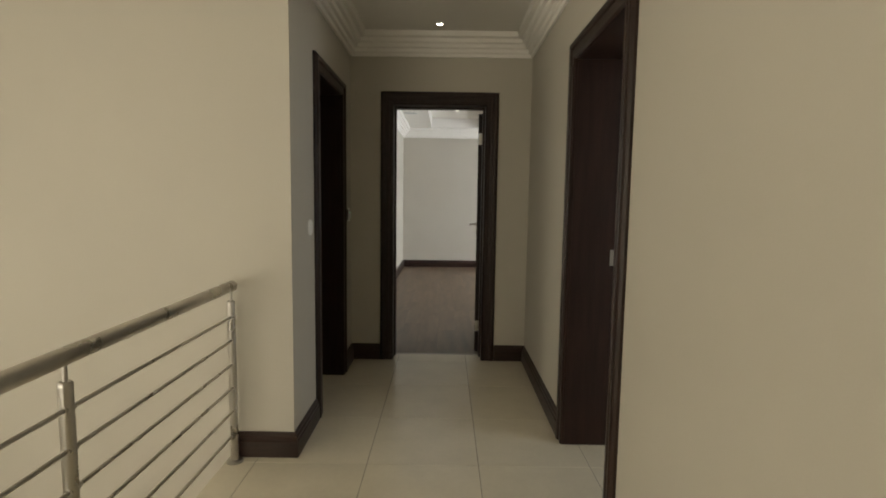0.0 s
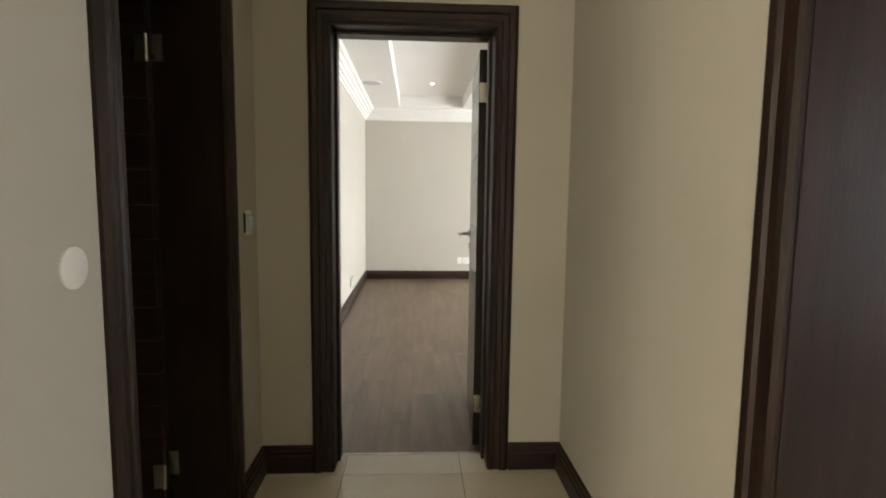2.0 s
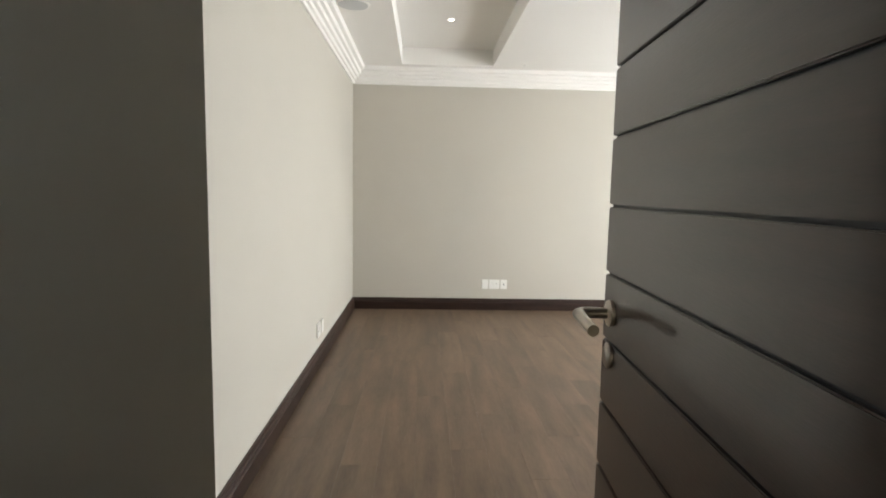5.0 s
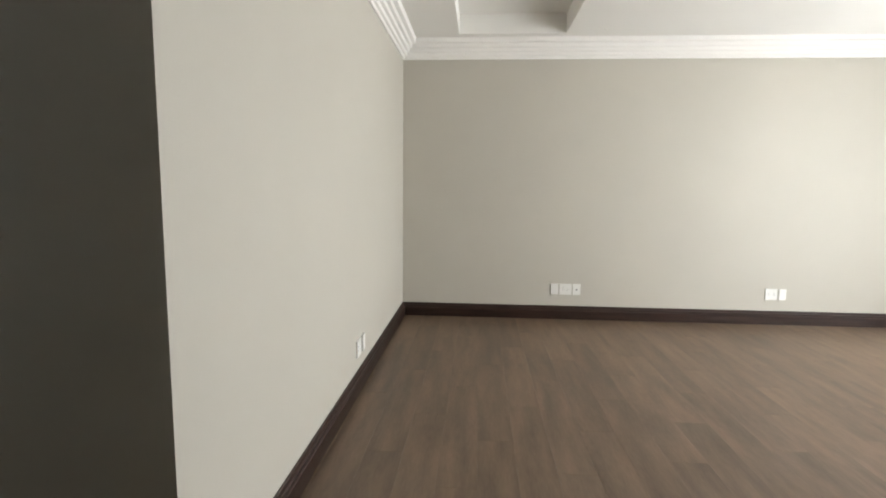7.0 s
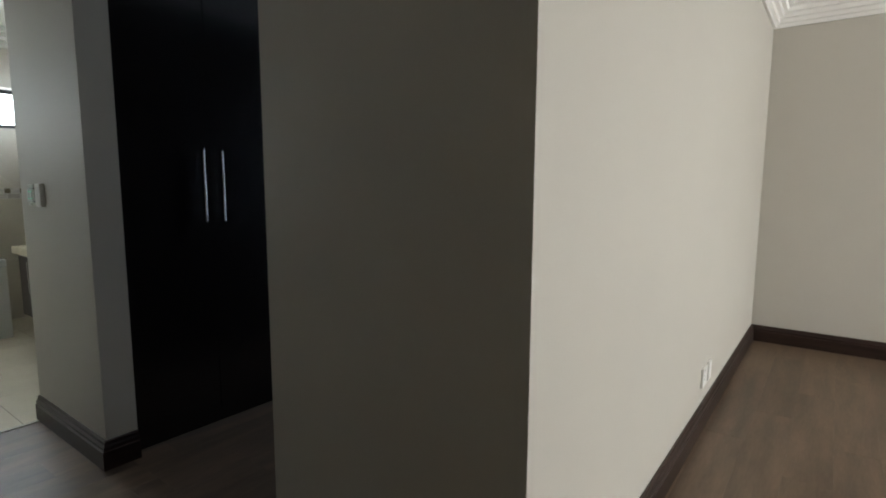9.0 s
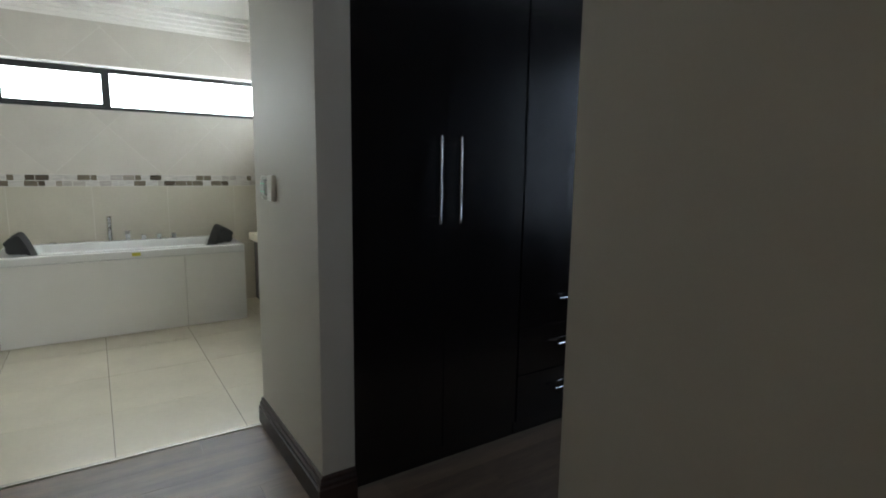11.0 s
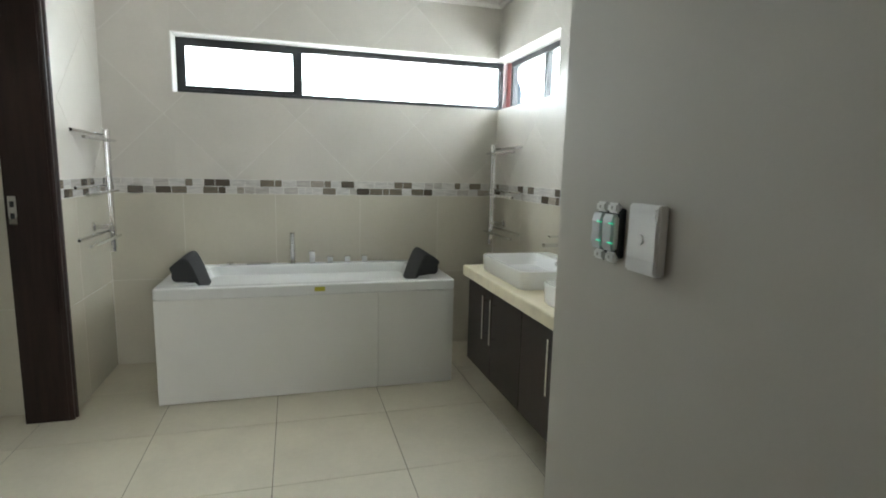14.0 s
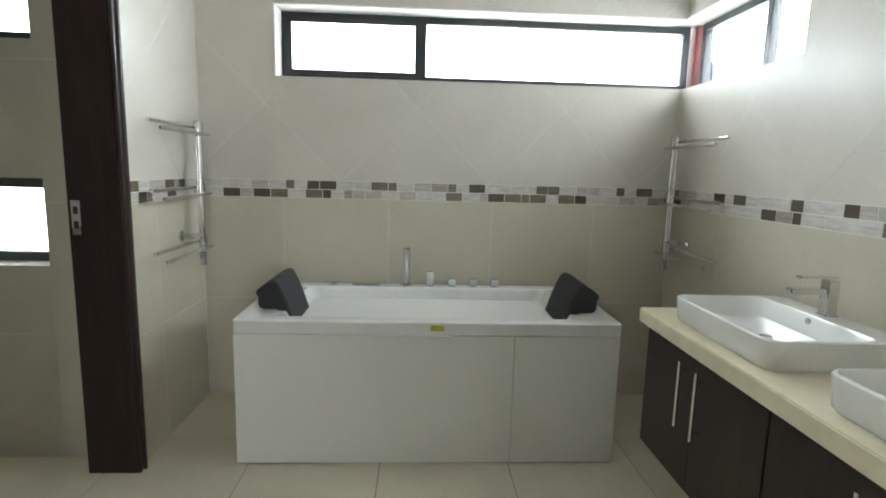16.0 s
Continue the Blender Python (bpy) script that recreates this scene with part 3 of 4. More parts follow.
def modules(m, n, label, lit=True):
    """Uncovered switch modules: a dark carrier, bulging grey rockers and white screw clips above and below each."""
    ob = thing("light_switch_modules", label, "light switch", m)
    part("carrier", boxb(-0.019 * n + 0.001, 0.019 * n + 0.004, -0.010, 0, -0.046, 0.046, bevel=0.002), DARKP, ob)
    for i in range(n):
        x = (i - (n - 1) / 2) * 0.038
        bm = bmesh.new()
        ring = [(-0.034, -0.010), (-0.034, -0.019), (-0.018, -0.0235), (0.0, -0.022), (0.018, -0.0235), (0.034, -0.019), (0.034, -0.010)]
        loft(bm, [[(x + dx, y, z) for z, y in ring] for dx in (-0.0165, 0.0095)])
        part("rocker", bm, PLASTG, ob, "grey rocker")
        part("rocker_edge", boxb(x + 0.0105, x + 0.0165, -0.018, -0.010, -0.030, 0.030, bevel=0.0015), PLAST, ob)
        for z in (-0.046, 0.046):
            c = part("end_clip", boxb(x - 0.0165, x + 0.0165, -0.017, -0.004, z - 0.0095, z + 0.0095, bevel=0.004), PLAST, ob, "white clip with a screw", True)
            part("screw", lathe(bmesh.new(), [(0.0035, -0.0168), (0.0025, -0.0182)], 10, "y", (x, 0, z)), STEEL, c)
        if lit:
            for z in (-0.018, 0.018):
                part("indicator", boxb(x + 0.002, x + 0.0162, -0.0242, -0.0225, z - 0.0006, z + 0.0006), GREEN, ob, "lit green indicator")
    return ob


def cover_switch(m, label="white plastic switch plate on the wall"):
    ob = thing("switch_plate", label, "light switch", m)
    plate(ob, 0.082, 0.118, d=0.02)
    for z in (0.037, 0.047):
        part("ridge", boxb(-0.034, 0.034, -0.0225, -0.02, z, z + 0.006, bevel=0.001), PLAST, ob)
    part("rocker", boxb(-0.037, 0.037, -0.0215, -0.02, -0.031, 0.033, bevel=0.0006), PLAST, ob)
    part("lower_lip", boxb(-0.038, 0.038, -0.022, -0.02, -0.055, -0.034, bevel=0.001), PLAST, ob)
    part("button", lathe(bmesh.new(), [(0.009, -0.0212), (0.008, -0.0235)], 16, "y"), PLAST, ob)


def socket(m, w, holes=True, label="white plastic wall socket above the baseboard"):
    ob = thing("wall_socket", label, "socket", m, group="wall sockets")
    plate(ob, w, 0.112)
    if holes == 1:
        part("outlet", lathe(bmesh.new(), [(0.008, -0.0125), (0.006, -0.0135)], 12, "y"), DARKP, ob)
    elif holes:
        for s in (-0.026, 0.026):
            for dx, dz in ((0, 0.012), (-0.008, -0.006), (0.008, -0.006)):
                part("pin_hole", lathe(bmesh.new(), [(0.003, -0.0122), (0.0028, -0.0128)], 8, "y", (s + dx, 0, dz)), DARKP, ob)
        part("rocker", boxb(-0.008, 0.008, -0.015, -0.012, 0.024, 0.044, bevel=0.001), PLAST, ob)
    else:
        part("inset", boxb(-w / 2 + 0.008, w / 2 - 0.008, -0.0132, -0.012, -0.045, 0.045, bevel=0.001), PLAST, ob)


socket(pose(0.776, 11.26, 0.31), 0.078, 0, "white blank wall plate above the baseboard")
socket(pose(0.888, 11.26, 0.31), 0.122, 2, "white double wall socket above the baseboard")
socket(pose(1.0, 11.26, 0.31), 0.078, 1, "white aerial outlet above the baseboard")
socket(pose(2.92, 11.26, 0.305), 0.115, 2, "white double wall socket above the baseboard")
socket(pose(3.03, 11.26, 0.305), 0.070, 0, "white blank wall plate above the baseboard")
socket(pose(-0.795, 9.18, 0.285, 0, 0, 90), 0.115, 2, "white double wall socket above the baseboard")
socket(pose(-0.795, 9.32, 0.285, 0, 0, 90), 0.078, 0, "white blank wall plate above the baseboard")
modules(pose(-3.616, 7.0, 1.272), 2, "uncovered light switch modules with lit green indicators")
cover_switch(pose(-3.50, 7.0, 1.272))
modules(pose(1.315, 3.80, 1.235), 3, "three uncovered light switch modules in the side room", False)
cover_switch(pose(1.455, 3.80, 1.235))
modules(pose(-0.75, 4.915, 1.275, 0, 0, 90), 2, "uncovered light switch modules with lit green indicators")
ob = thing("blank_cover", "round white blank cover on the wall", "wall plate", pose(-0.75, 3.69, 1.24, 0, 0, 90))
part("disc", lathe(bmesh.new(), [(0.048, 0), (0.048, -0.005), (0.042, -0.009)], 28, "y"), PLAST, ob, smooth=True)


# ---- ceiling fittings ----
def downlight(x, y, z, lit=True, r=0.042):
    ob = thing("downlight", "small round recessed downlight, lit" if lit else "small round recessed downlight, off", "ceiling light", pose(x, y, z), group="recessed downlights")
    part("trim_ring", lathe(bmesh.new(), [(r, 0), (r, -0.006), (r * 0.78, -0.008), (r * 0.74, -0.001)], 24), CORN, ob, smooth=True)
    part("lens", lathe(bmesh.new(), [(r * 0.72, -0.001), (r * 0.70, -0.004)], 20), LAMP if lit else PLASTG, ob, "glowing warm white lens" if lit else "")


downlight(0.0, 4.766, H, True, 0.034)
downlight(0.25, 10.04, TZ, True, 0.034)
downlight(1.09, 10.9, H, False, 0.02)
downlight(-6.3, 6.6, H)
ob = thing("ceiling_speaker", "round flat grey speaker grille in the ceiling", "speaker", pose(-0.525, 9.2, H))
part("rim", lathe(bmesh.new(), [(0.125, 0), (0.125, -0.004), (0.115, -0.007)], 36), CORN, ob, smooth=True)
part("grille", lathe(bmesh.new(), [(0.113, -0.002), (0.112, -0.0078)], 36), SPK, ob)


# ---- wardrobes ----
def bar_handle(ob, p0, p1, out, r=0.006):
    """A bar handle between two points, standing off its door by out."""
    a, b, o = Vector(p0), Vector(p1), Vector(out)
    d = (b - a).normalized() * 0.03
    h = part("handle", tube(bmesh.new(), [a + o, b + o], r, 12), CHROME, ob, "polished bar handle", True)
    for q in (a + d, b - d):
        part("standoff", tube(bmesh.new(), [q, q + o], r * 0.8, 8), CHROME, h)


def wardrobe(m, w, drawers, label):
    """A tall unit, open side +x: a carcass and two doors, with three drawers below where it has them."""
    ob = thing("wardrobe", label, "wardrobe", m, group="built-in wardrobes")
    Z = 2.6
    part("carcass", boxb(-0.62, -0.022, 0.002, w - 0.002, 0.0, Z), WARD, ob)
    z0 = 0.825 if drawers else 0.075
    for i in range(2):
        a, b = (0.002, w / 2 - 0.0015) if i == 0 else (w / 2 + 0.0015, w - 0.002)
        d = part("door", boxb(-0.02, 0.0, a, b, z0 + 0.002, Z, bevel=0.002), WARD, ob)
        hy = w / 2 + (-0.052 if i == 0 else 0.052)
        bar_handle(d, (0, hy, 1.135), (0, hy, 1.508), (0.038, 0, 0))
    if drawers:
        for k in range(3):
            d = part("drawer", boxb(-0.02, 0.0, 0.002, w - 0.002, 0.077 + k * 0.25, 0.077 + k * 0.25 + 0.246, bevel=0.002), WARD, ob)
            z = 0.22 + k * 0.246
            bar_handle(d, (0, w / 2 - 0.145, z), (0, w / 2 + 0.145, z), (0.035, 0, 0))
    part("plinth", boxb(-0.05, -0.021, 0.002, w - 0.002, 0.0, 0.073), WARD, ob)
    return ob


wardrobe(pose(-2.965, 7.145, 0), 0.905, False, "tall black-brown wardrobe with two doors and bar handles")
wardrobe(pose(-2.965, 8.053, 0), 0.775, True, "black-brown wardrobe with two doors above three drawers")
wardrobe(pose(-2.965, 8.831, 0), 0.88, False, "tall black-brown wardrobe with two doors and bar handles")
tagged(part("trim_wardrobe_filler", boxb(-3.6, -2.99, 7.145, 9.735, 2.603, H - 0.002), WARD), "dark filler panel above the wardrobes", "filler panel", kind="structure")


# ---- bathtub ----
def bathtub():
    ob = thing("bathtub", "white acrylic bathtub with dark headrests and deck taps", "bathtub", pose(-6.30, 6.53, 0))
    X0, X1, Y0, Y1, Z = -0.385, 0.385, -0.878, 0.878, 0.688
    sh = bmesh.new()
    loft(sh, [rounded(X0 + .01, X1 - .006, Y0 + .006, Y1 - .006, .02, Z - .068), rounded(X0, X1, Y0, Y1, .022, Z - .062), rounded(X0, X1, Y0, Y1, .022, Z - .008), rounded(X0 + .008, X1 - .008, Y0 + .008, Y1 - .008, .02, Z),
              rounded(X0 + .082, X1 - .06, Y0 + .20, Y1 - .20, .05, Z), rounded(X0 + .090, X1 - .068, Y0 + .21, Y1 - .21, .05, Z - .010),
              rounded(X0 + .105, X1 - .085, Y0 + .30, Y1 - .30, .09, Z - .25), rounded(X0 + .21, X1 - .15, Y0 + .38, Y1 - .38, .10, Z - .42), rounded(X0 + .26, X1 - .2, Y0 + .44, Y1 - .44, .08, Z - .44)], True, True)
    rim = part("tub", sh, ACRYL, ob, smooth=True)
    for a, b in ((Y0 + .004, .384), (.3855, Y1 - .004)):
        part("front_panel", boxb(X1 - .028, X1 - .006, a, b, .004, Z - .069, bevel=.002), PANEL, ob)
    for y in (Y0 + .005, Y1 - .025):
        part("end_panel", boxb(X0 + .02, X1 - .029, y, y + .02, .004, Z - .069, bevel=.002), PANEL, ob)
    part("sticker", boxb(X1, X1 + .0012, 0.0, .062, Z - .045, Z - .018), YEL, rim, "small yellow sticker")
    for s in (-1, 1):
        # wedge-shaped headrest: a curved profile set across the sloping end
        prof = [(0.055, 0.085), (0.10, 0.118), (0.145, 0.140), (0.172, 0.132), (0.20, 0.085), (0.225, 0.03), (0.27, -0.09), (0.225, -0.075), (0.17, 0.001), (0.085, 0.002), (0.066, 0.03), (0.075, 0.05)]
        bm = bmesh.new()
        ra, rb = ([bm.verts.new((x, s * (-Y0 - 0.06 - (d - 0.055) * 0.88), Z + 0.004 + z)) for d, z in prof] for x in (-0.10, 0.235))
        k = len(prof)
        for j in range(k):
            bm.faces.new((ra[j], ra[(j + 1) % k], rb[(j + 1) % k], rb[j]))
        bm.faces.new(ra)
        bm.faces.new(rb[::-1])
        bmesh.ops.recalc_face_normals(bm, faces=bm.faces)
        bmesh.ops.bevel(bm, geom=[e for e in bm.edges], offset=0.006, segments=2, affect="EDGES")
        part("headrest", bm, FOAM, ob, "dark grey foam headrest", True)
    xb = X0 + 0.043
    for y in (-0.545,):
        part("drain_cap", lathe(bmesh.new(), [(.026, Z), (.026, Z + .012), (.02, Z + .016)], 20, "z", (xb, y, 0)), CHROME, ob, smooth=True)
    part("waterfall_spout", boxb(xb - .02, xb + .03, -.435, -.275, Z, Z + .009, bevel=.002), CHROME, ob, "flat chrome water spout")
    hs = part("hand_shower", tube(bmesh.new(), [(xb, -.125, Z + .03), (xb, -.125, Z + .09), (xb + .004, -.125, Z + .225)], .020, 16), CHROME, ob, "upright chrome hand shower", True)
    part("shower_base", lathe(bmesh.new(), [(.033, Z), (.033, Z + .007), (.02, Z + .014), (.017, Z + .034)], 20, "z", (xb, -.125, 0)), CHROME, hs, smooth=True)
    for k in range(6):
        part("nozzle_row", boxb(xb + .016, xb + .0235, -.137, -.113, Z + .135 + k * .014, Z + .140 + k * .014), PLASTG, hs)
    for y, hh in ((0.012, .085), (.14, .045), (.265, .046), (.39, .046)):
        t_ = part("tap_knob", loft(bmesh.new(), [rounded(xb - .019, xb + .019, y - .019, y + .019, .004, Z + .008, 3), rounded(xb - .022, xb + .022, y - .022, y + .022, .004, Z + hh, 3), rounded(xb - .019, xb + .019, y - .019, y + .019, .004, Z + hh + .003, 3)]), CHROME, ob, "square chrome tap knob", True)
        part("collar", lathe(bmesh.new(), [(.027, Z), (.027, Z + .006), (.018, Z + .009)], 18, "z", (xb, y, 0)), CHROME, t_, smooth=True)


bathtub()


# ---- vanity ----
def vanity_unit(x0, x1, doors):
    ob = thing("vanity_cabinet", "dark brown wall-hung vanity cabinet with bar handles", "cabinet", pose(x0, 7.44, 0.236), group="vanity cabinets")
    w = x1 - x0
    part("carcass", boxb(0.001, w - 0.001, 0.02, 0.52, 0.0, 0.515), VANW, ob)
    n = doors
    for i in range(n):
        a, b = w * i / n + 0.0015, w * (i + 1) / n - 0.0015
        d = part("door", boxb(a, b, 0.0, 0.018, 0.0, 0.498, bevel=0.0015), VANW, ob)
        hx = b - 0.055 if i == 0 else a + 0.055
        bar_handle(d, (hx, 0, 0.225), (hx, 0, 0.47), (0, -0.03, 0), 0.006)


vanity_unit(-5.725, -4.952, 2)
vanity_unit(-4.950, -4.18, 2)
vanity_unit(-4.178, -3.832, 1)
ob = thing("vanity_worktop", "cream stone worktop on the dark vanity", "worktop", pose(0, 0, 0))
part("slab", boxb(-5.75, -3.828, 7.405, 7.958, 0.752, 0.812, bevel=0.004), STONE, ob)


def basin(x):
    ob = thing("wash_basin", "white rectangular ceramic basin on the worktop", "wash basin", pose(x, 7.680, 0.812), group="wash basins")
    a, b, z = 0.288, 0.220, 0.094
    bm = bmesh.new()
    loft(bm, [rounded(-a + .014, a - .014, -b + .014, b - .014, .045, 0), rounded(-a + .006, a - .006, -b + .006, b - .006, .048, .010), rounded(-a, a, -b, b, .05, z - .004), rounded(-a + .003, a - .003, -b + .003, b - .003, .048, z),
              rounded(-a + .011, a - .011, -b + .011, b - .095, .042, z), rounded(-a + .016, a - .016, -b + .016, b - .10, .04, z - .006), rounded(-a + .05, a - .05, -b + .05, b - .125, .05, .03), rounded(-a + .12, a - .12, -b + .10, b - .17, .04, .018)])
    part("bowl", bm, CERAM, ob, smooth=True)
    part("overflow_hole", lathe(bmesh.new(), [(.013, 0.0), (.011, -.004), (.006, -.004)], 16, "y", (0, b - .106, z - .022)), CHROME, ob)
    part("waste", lathe(bmesh.new(), [(.022, .018), (.022, .021), (.018, .023)], 18, "z", (0, -.03, 0)), CHROME, ob, smooth=True)
    t = thing("basin_tap", "square chrome mixer tap on the basin", "tap", pose(x, 7.855, 0.812 + z), group="basin taps")
    part("body", boxb(-.02, .02, -.02, .02, 0, .125, bevel=.003), CHROME, t)
    part("spout", boxb(-.016, .016, -.145, -.019, .075, .095, bevel=.003), CHROME, t)
    part("lever", boxb(-.013, .013, -.115, .018, .128, .137, bevel=.002), CHROME, t)
    part("foot", boxb(-.024, .024, -.024, .024, 0, .005, bevel=.001), CHROME, t)


basin(-5.305)
basin(-4.535)


# ---- towel rails ----
def towel_rail(m, s):
    ob = thing("towel_rail", "polished steel swivel towel rail with six arms", "towel rail", m, group="towel rails")
    part("post", tube(bmesh.new(), [(0, s * .075, .82), (0, s * .075, 1.575)], .019, 16), CHROME, ob, smooth=True)
    part("post", tube(bmesh.new(), [(.035, s * .075, .86), (.035, s * .075, 1.575)], .007, 12), CHROME, ob, smooth=True)
    for z in (.985,):
        mt = part("wall_mount", tube(bmesh.new(), [(.09, s * .002, z), (.09, s * .075, z), (0, s * .075, z)], .011, 12), CHROME, ob, smooth=True)
        part("flange", lathe(bmesh.new(), [(.03, 0), (.03, s * .008), (.02, s * .012)], 20, "y", (.09, 0, z)), CHROME, mt, smooth=True)
    for z in (1.545, 1.235, .95):
        part("sleeve", tube(bmesh.new(), [(0, s * .075, z - .03), (0, s * .075, z + .03)], .0225, 16), CHROME, ob, smooth=True)
        for dy, dz, dx in ((.048, 0.0, .47), (.105, -.034, .47)):
            part("arm", tube(bmesh.new(), [(-.05, s * dy, z + dz), (dx, s * dy, z + dz)], .0095, 12), CHROME, ob, smooth=True)


towel_rail(pose(-6.495, 5.24, 0), 1)
towel_rail(pose(-6.56, 7.96, 0), -1)


# ---- floor pieces ----
def clip(poly, x0, x1, y0, y1):
    """A convex outline cut to a rectangle."""
    for ax, lim, sg in ((0, x0, 1), (0, x1, -1), (1, y0, 1), (1, y1, -1)):
        out = []
        for i, p in enumerate(poly):
            q = poly[i - 1]
            a, b = sg * (q[0 if ax == 0 else 1] - lim), sg * (p[0 if ax == 0 else 1] - lim)
            if (a > 0) != (b > 0):
                t = a / (a - b)
                out.append((q[0] + (p[0] - q[0]) * t, q[1] + (p[1] - q[1]) * t))
            if b > 0:
                out.append(p)
        poly = out
        if len(poly) < 3:
            return []
    return poly


SHARED = {}


def piece(name, poly, put, back, front, material, parent):
    """One tile or plank from its outline; alike outlines share a mesh."""
    cx, cy = sum(p[0] for p in poly) / len(poly), sum(p[1] for p in poly) / len(poly)
    loc = [(round(p[0] - cx, 4), round(p[1] - cy, 4)) for p in poly]
    key = (name, put, back, front, material.name, tuple(loc))
    if key not in SHARED:
        bm = bmesh.new()
        e = 0.0005
        o = Vector(put(0, 0, 0))
        rings = []
        for h, k in ((back, 0), (front - e, 0), (front, e)):
            ring = []
            for p in loc:
                r = math.hypot(*p) or 1
                ring.append(bm.verts.new(Vector(put(p[0] * (1 - k / r), p[1] * (1 - k / r), h)) - o))
            rings.append(ring)
        n = len(loc)
        for a, b in zip(rings, rings[1:]):
            for j in range(n):
                bm.faces.new((a[j], a[(j + 1) % n], b[(j + 1) % n], b[j]))
        bm.faces.new(rings[-1])
        SHARED[key] = mesh_of(bm, name, material)
    ob = new(name, SHARED[key])
    ob.location = put(cx, cy, 0)
    ob.parent = parent
    return ob


def square(x0, x1, y0, y1):
    return [(x0, y0), (x1, y0), (x1, y1), (x0, y1)]


def floor_tiles(parent, x0, x1, y0, y1, ox, oy, s=0.6, g=0.0016):
    i = math.floor((x0 - ox) / s)
    while ox + i * s < x1:
        j = math.floor((y0 - oy) / s)
        while oy + j * s < y1:
            p = clip(square(ox + i * s + g, ox + (i + 1) * s - g, oy + j * s + g, oy + (j + 1) * s - g), x0, x1, y0, y1)
            if p:
                piece("tile", p, flat, -0.0022, 0.0, FTILE, parent)
            j += 1
        i += 1


floor_tiles(floor_hall, -1.10, 1.03, -1.6, 5.235, -0.34, 3.83)
floor_tiles(floor_bath, -6.70, -3.80, 5.0, 7.968, -5.57, 6.307)
floor_tiles(floor_bath, -5.985, -3.80, 3.8, 5.0, -5.57, 6.307)

rng = random.Random(4)
pw, pl = 0.19, 1.22
for x0, x1, y0, y1 in ((-0.795, 4.66, 7.10, 11.26), (-0.795, 4.66, 5.252, 7.10), (-3.77, -0.795, 5.252, 7.10), (-2.965, -1.765, 7.10, 9.74)):
    i0 = math.floor(x0 / pw)
    for i in range(i0, math.ceil(x1 / pw)):
        off = ((i * 0.377) % 1.0) * pl
        for j in range(3, 10):
            p = clip(square(i * pw + 0.0003, (i + 1) * pw - 0.0003, j * pl + off + 0.0003, (j + 1) * pl + off - 0.0003), x0, x1, y0, y1)
            if p:
                piece("plank", p, flat, -0.0022, 0.0, PLANK, floor_wood)


# ---- wall tiles and mosaic ----
def west_wall(u, v, h):
    return (-6.695 + h, u, v)


def north_wall(u, v, h):
    return (u, 7.962 - h, v)


def south_wall(u, v, h):
    return (u, 5.238 + h, v)


def toilet_wall(u, v, h):
    return (-5.98 + h, u, v)


BAND0, BAND1 = 1.180, 1.281


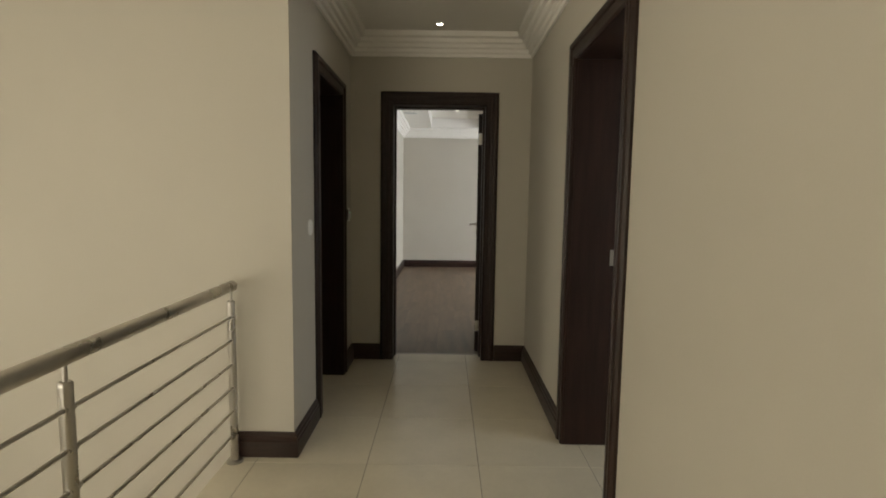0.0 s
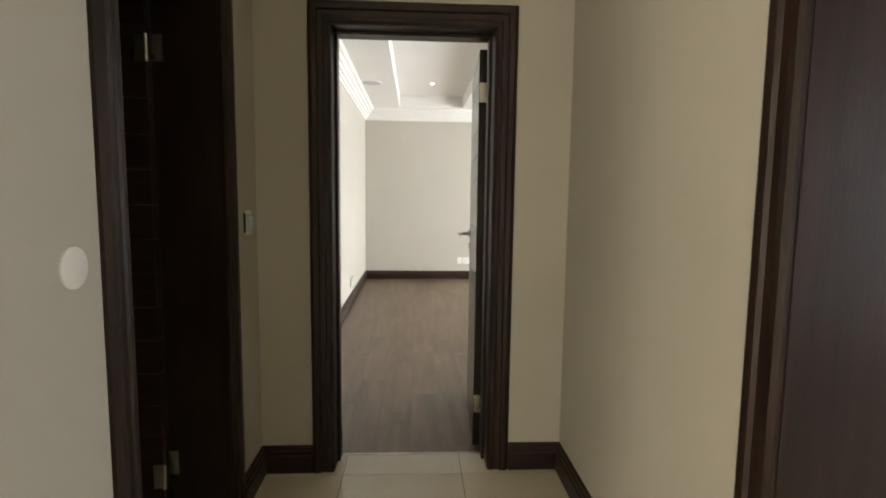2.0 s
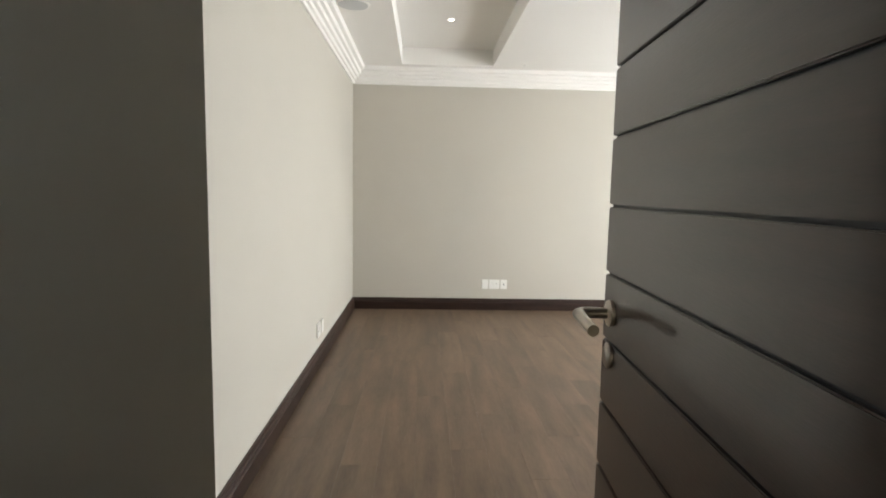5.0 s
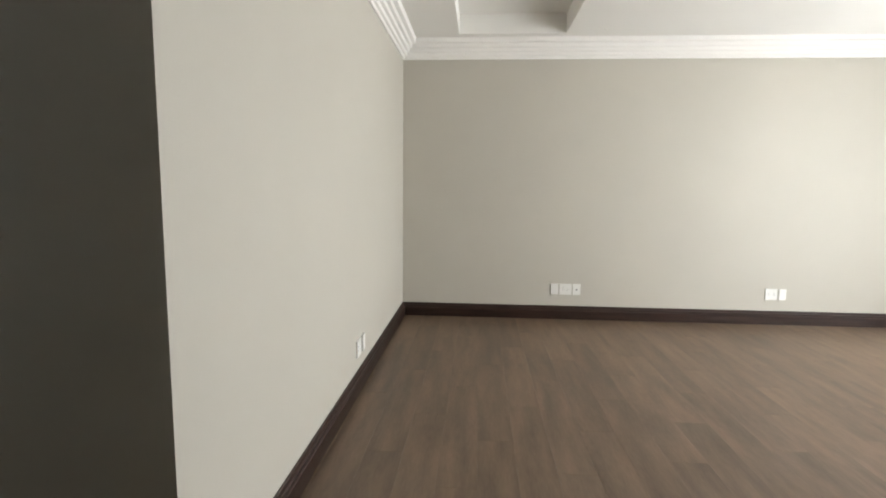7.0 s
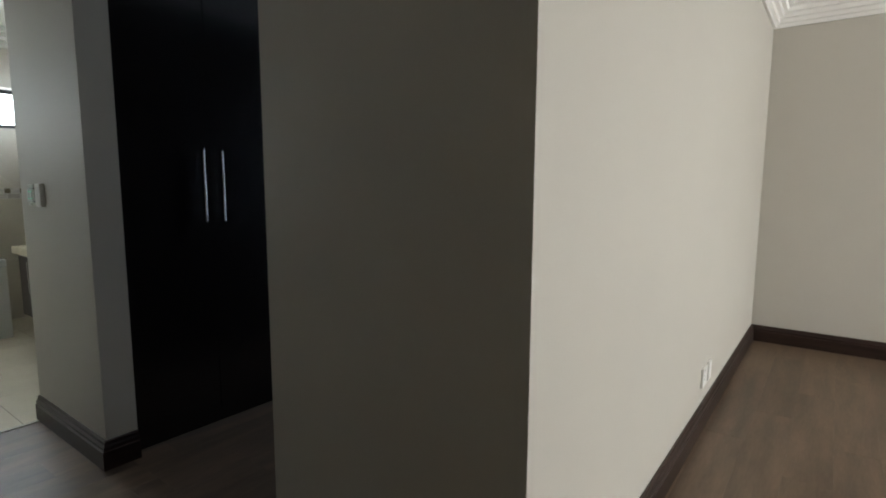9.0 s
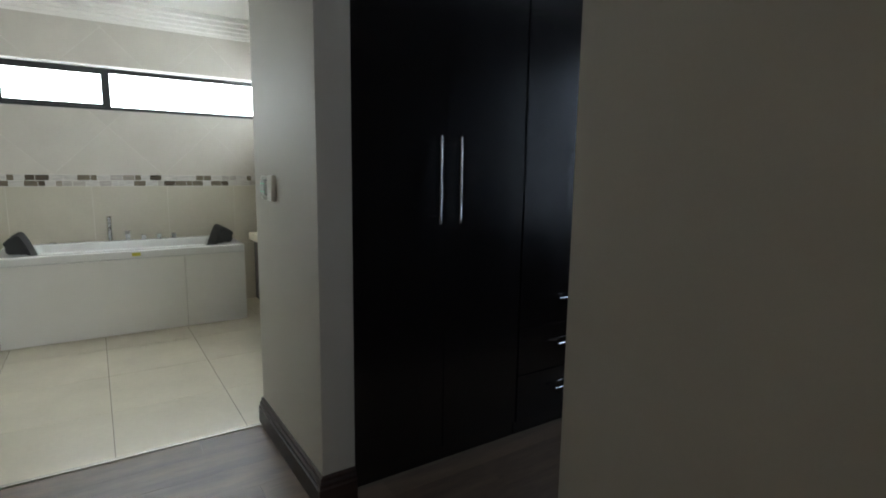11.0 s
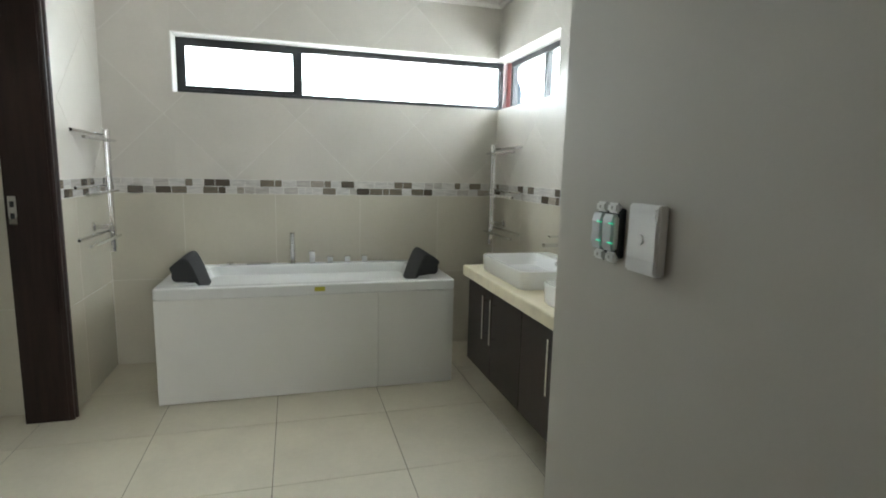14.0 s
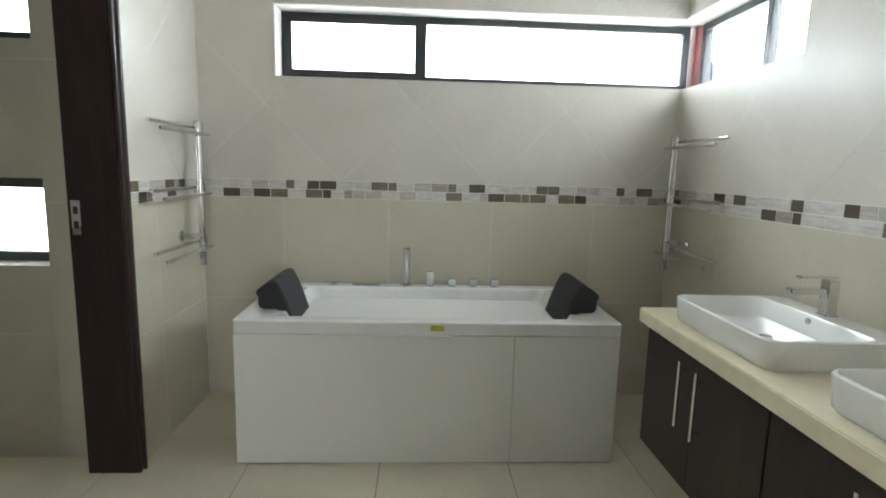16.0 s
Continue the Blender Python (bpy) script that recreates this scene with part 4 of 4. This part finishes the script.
def wall_tiles(parent, put, u0, u1, ou, holes, top=2.72, s=0.6, g=0.0011, band=True):
    """Square tiles below, a two-row mosaic band, and tiles set on their corners above; holes are cut out."""
    def regions(z0, z1):
        cuts = [h for h in holes if h[2] < z1 and h[3] > z0 and h[0] < u1 and h[1] > u0]
        us = sorted({u0, u1, *[min(max(c, u0), u1) for h in cuts for c in h[:2]]})
        for a, b in zip(us, us[1:]):
            zs = sorted({z0, z1, *[min(max(c, z0), z1) for h in cuts if h[0] < (a + b) / 2 < h[1] for c in h[2:]]})
            for c, d in zip(zs, zs[1:]):
                if not any(h[0] < (a + b) / 2 < h[1] and h[2] < (c + d) / 2 < h[3] for h in cuts):
                    yield a, b, c, d

    low = BAND0 if band else top
    for a, b, c, d in regions(0.0, low):
        for i in range(math.floor((a - ou) / s), math.ceil((b - ou) / s)):
            for j in range(0, 5):
                z = j * 0.59
                p = clip(square(ou + i * s + g, ou + (i + 1) * s - g, z + g, z + 0.59 - g), a, b, c, d - (g if d == low else 0))
                if p:
                    piece("tile", p, put, 0.0, 0.0008, WTILEL, parent)
    if not band:
        return
    r = random.Random(round(ou * 100))
    for a, b, c, d in regions(BAND0, BAND1):
        for row in range(2):
            u = a - r.random() * 0.05
            while u < b:
                w = r.choice((0.098, 0.098, 0.098, 0.05, 0.07))
                p = clip(square(u + 0.0018, u + w - 0.0018, BAND0 + row * 0.0505 + 0.0018, BAND0 + (row + 1) * 0.0505 - 0.0018), a, b, c, d)
                if p and max(q[0] for q in p) - min(q[0] for q in p) > 0.01:
                    piece("mosaic_tile", p, put, 0.0, 0.0013, MOSAIC, parent)
                u += w
    k = s / math.sqrt(2)
    for a, b, c, d in regions(BAND1, top):
        for i in range(math.floor((a - ou) / k) - 2, math.ceil((b - ou) / k) + 2):
            for j in range(0, 5):
                if (i + j) % 2 == 0:
                    continue
                cu, cz, q = ou + i * k - 0.27, BAND1 + j * k, k - g * 1.4
                p = clip([(cu, cz - q), (cu + q, cz), (cu, cz + q), (cu - q, cz)], a, b, c + (g if c == BAND1 else 0), d)
                if len(p) > 2 and (max(x for x, _ in p) - min(x for x, _ in p)) > 0.01:
                    piece("diamond_tile", p, put, 0.0, 0.0008, WTILE, parent)


byname = bpy.data.objects
wall_tiles(byname["wall_bathroom_west"], west_wall, 5.24, 7.96, 6.295, [BW])
wall_tiles(byname["wall_bathroom_north"], north_wall, -6.69, -3.83, -6.17, [(-6.8, -5.72, 1.85, 2.235)])
wall_tiles(byname["wall_bathroom_south"], south_wall, -6.69, -5.905, -6.17, [])
wall_tiles(byname["wall_bathroom_south"], south_wall, -4.87, -3.79, -6.17, [])
wall_tiles(byname["wall_toilet_west"], toilet_wall, 3.8, 5.04, 4.4, [(4.05, 4.86, 0.90, 1.28), (4.05, 4.86, 1.85, 2.235)], band=False)
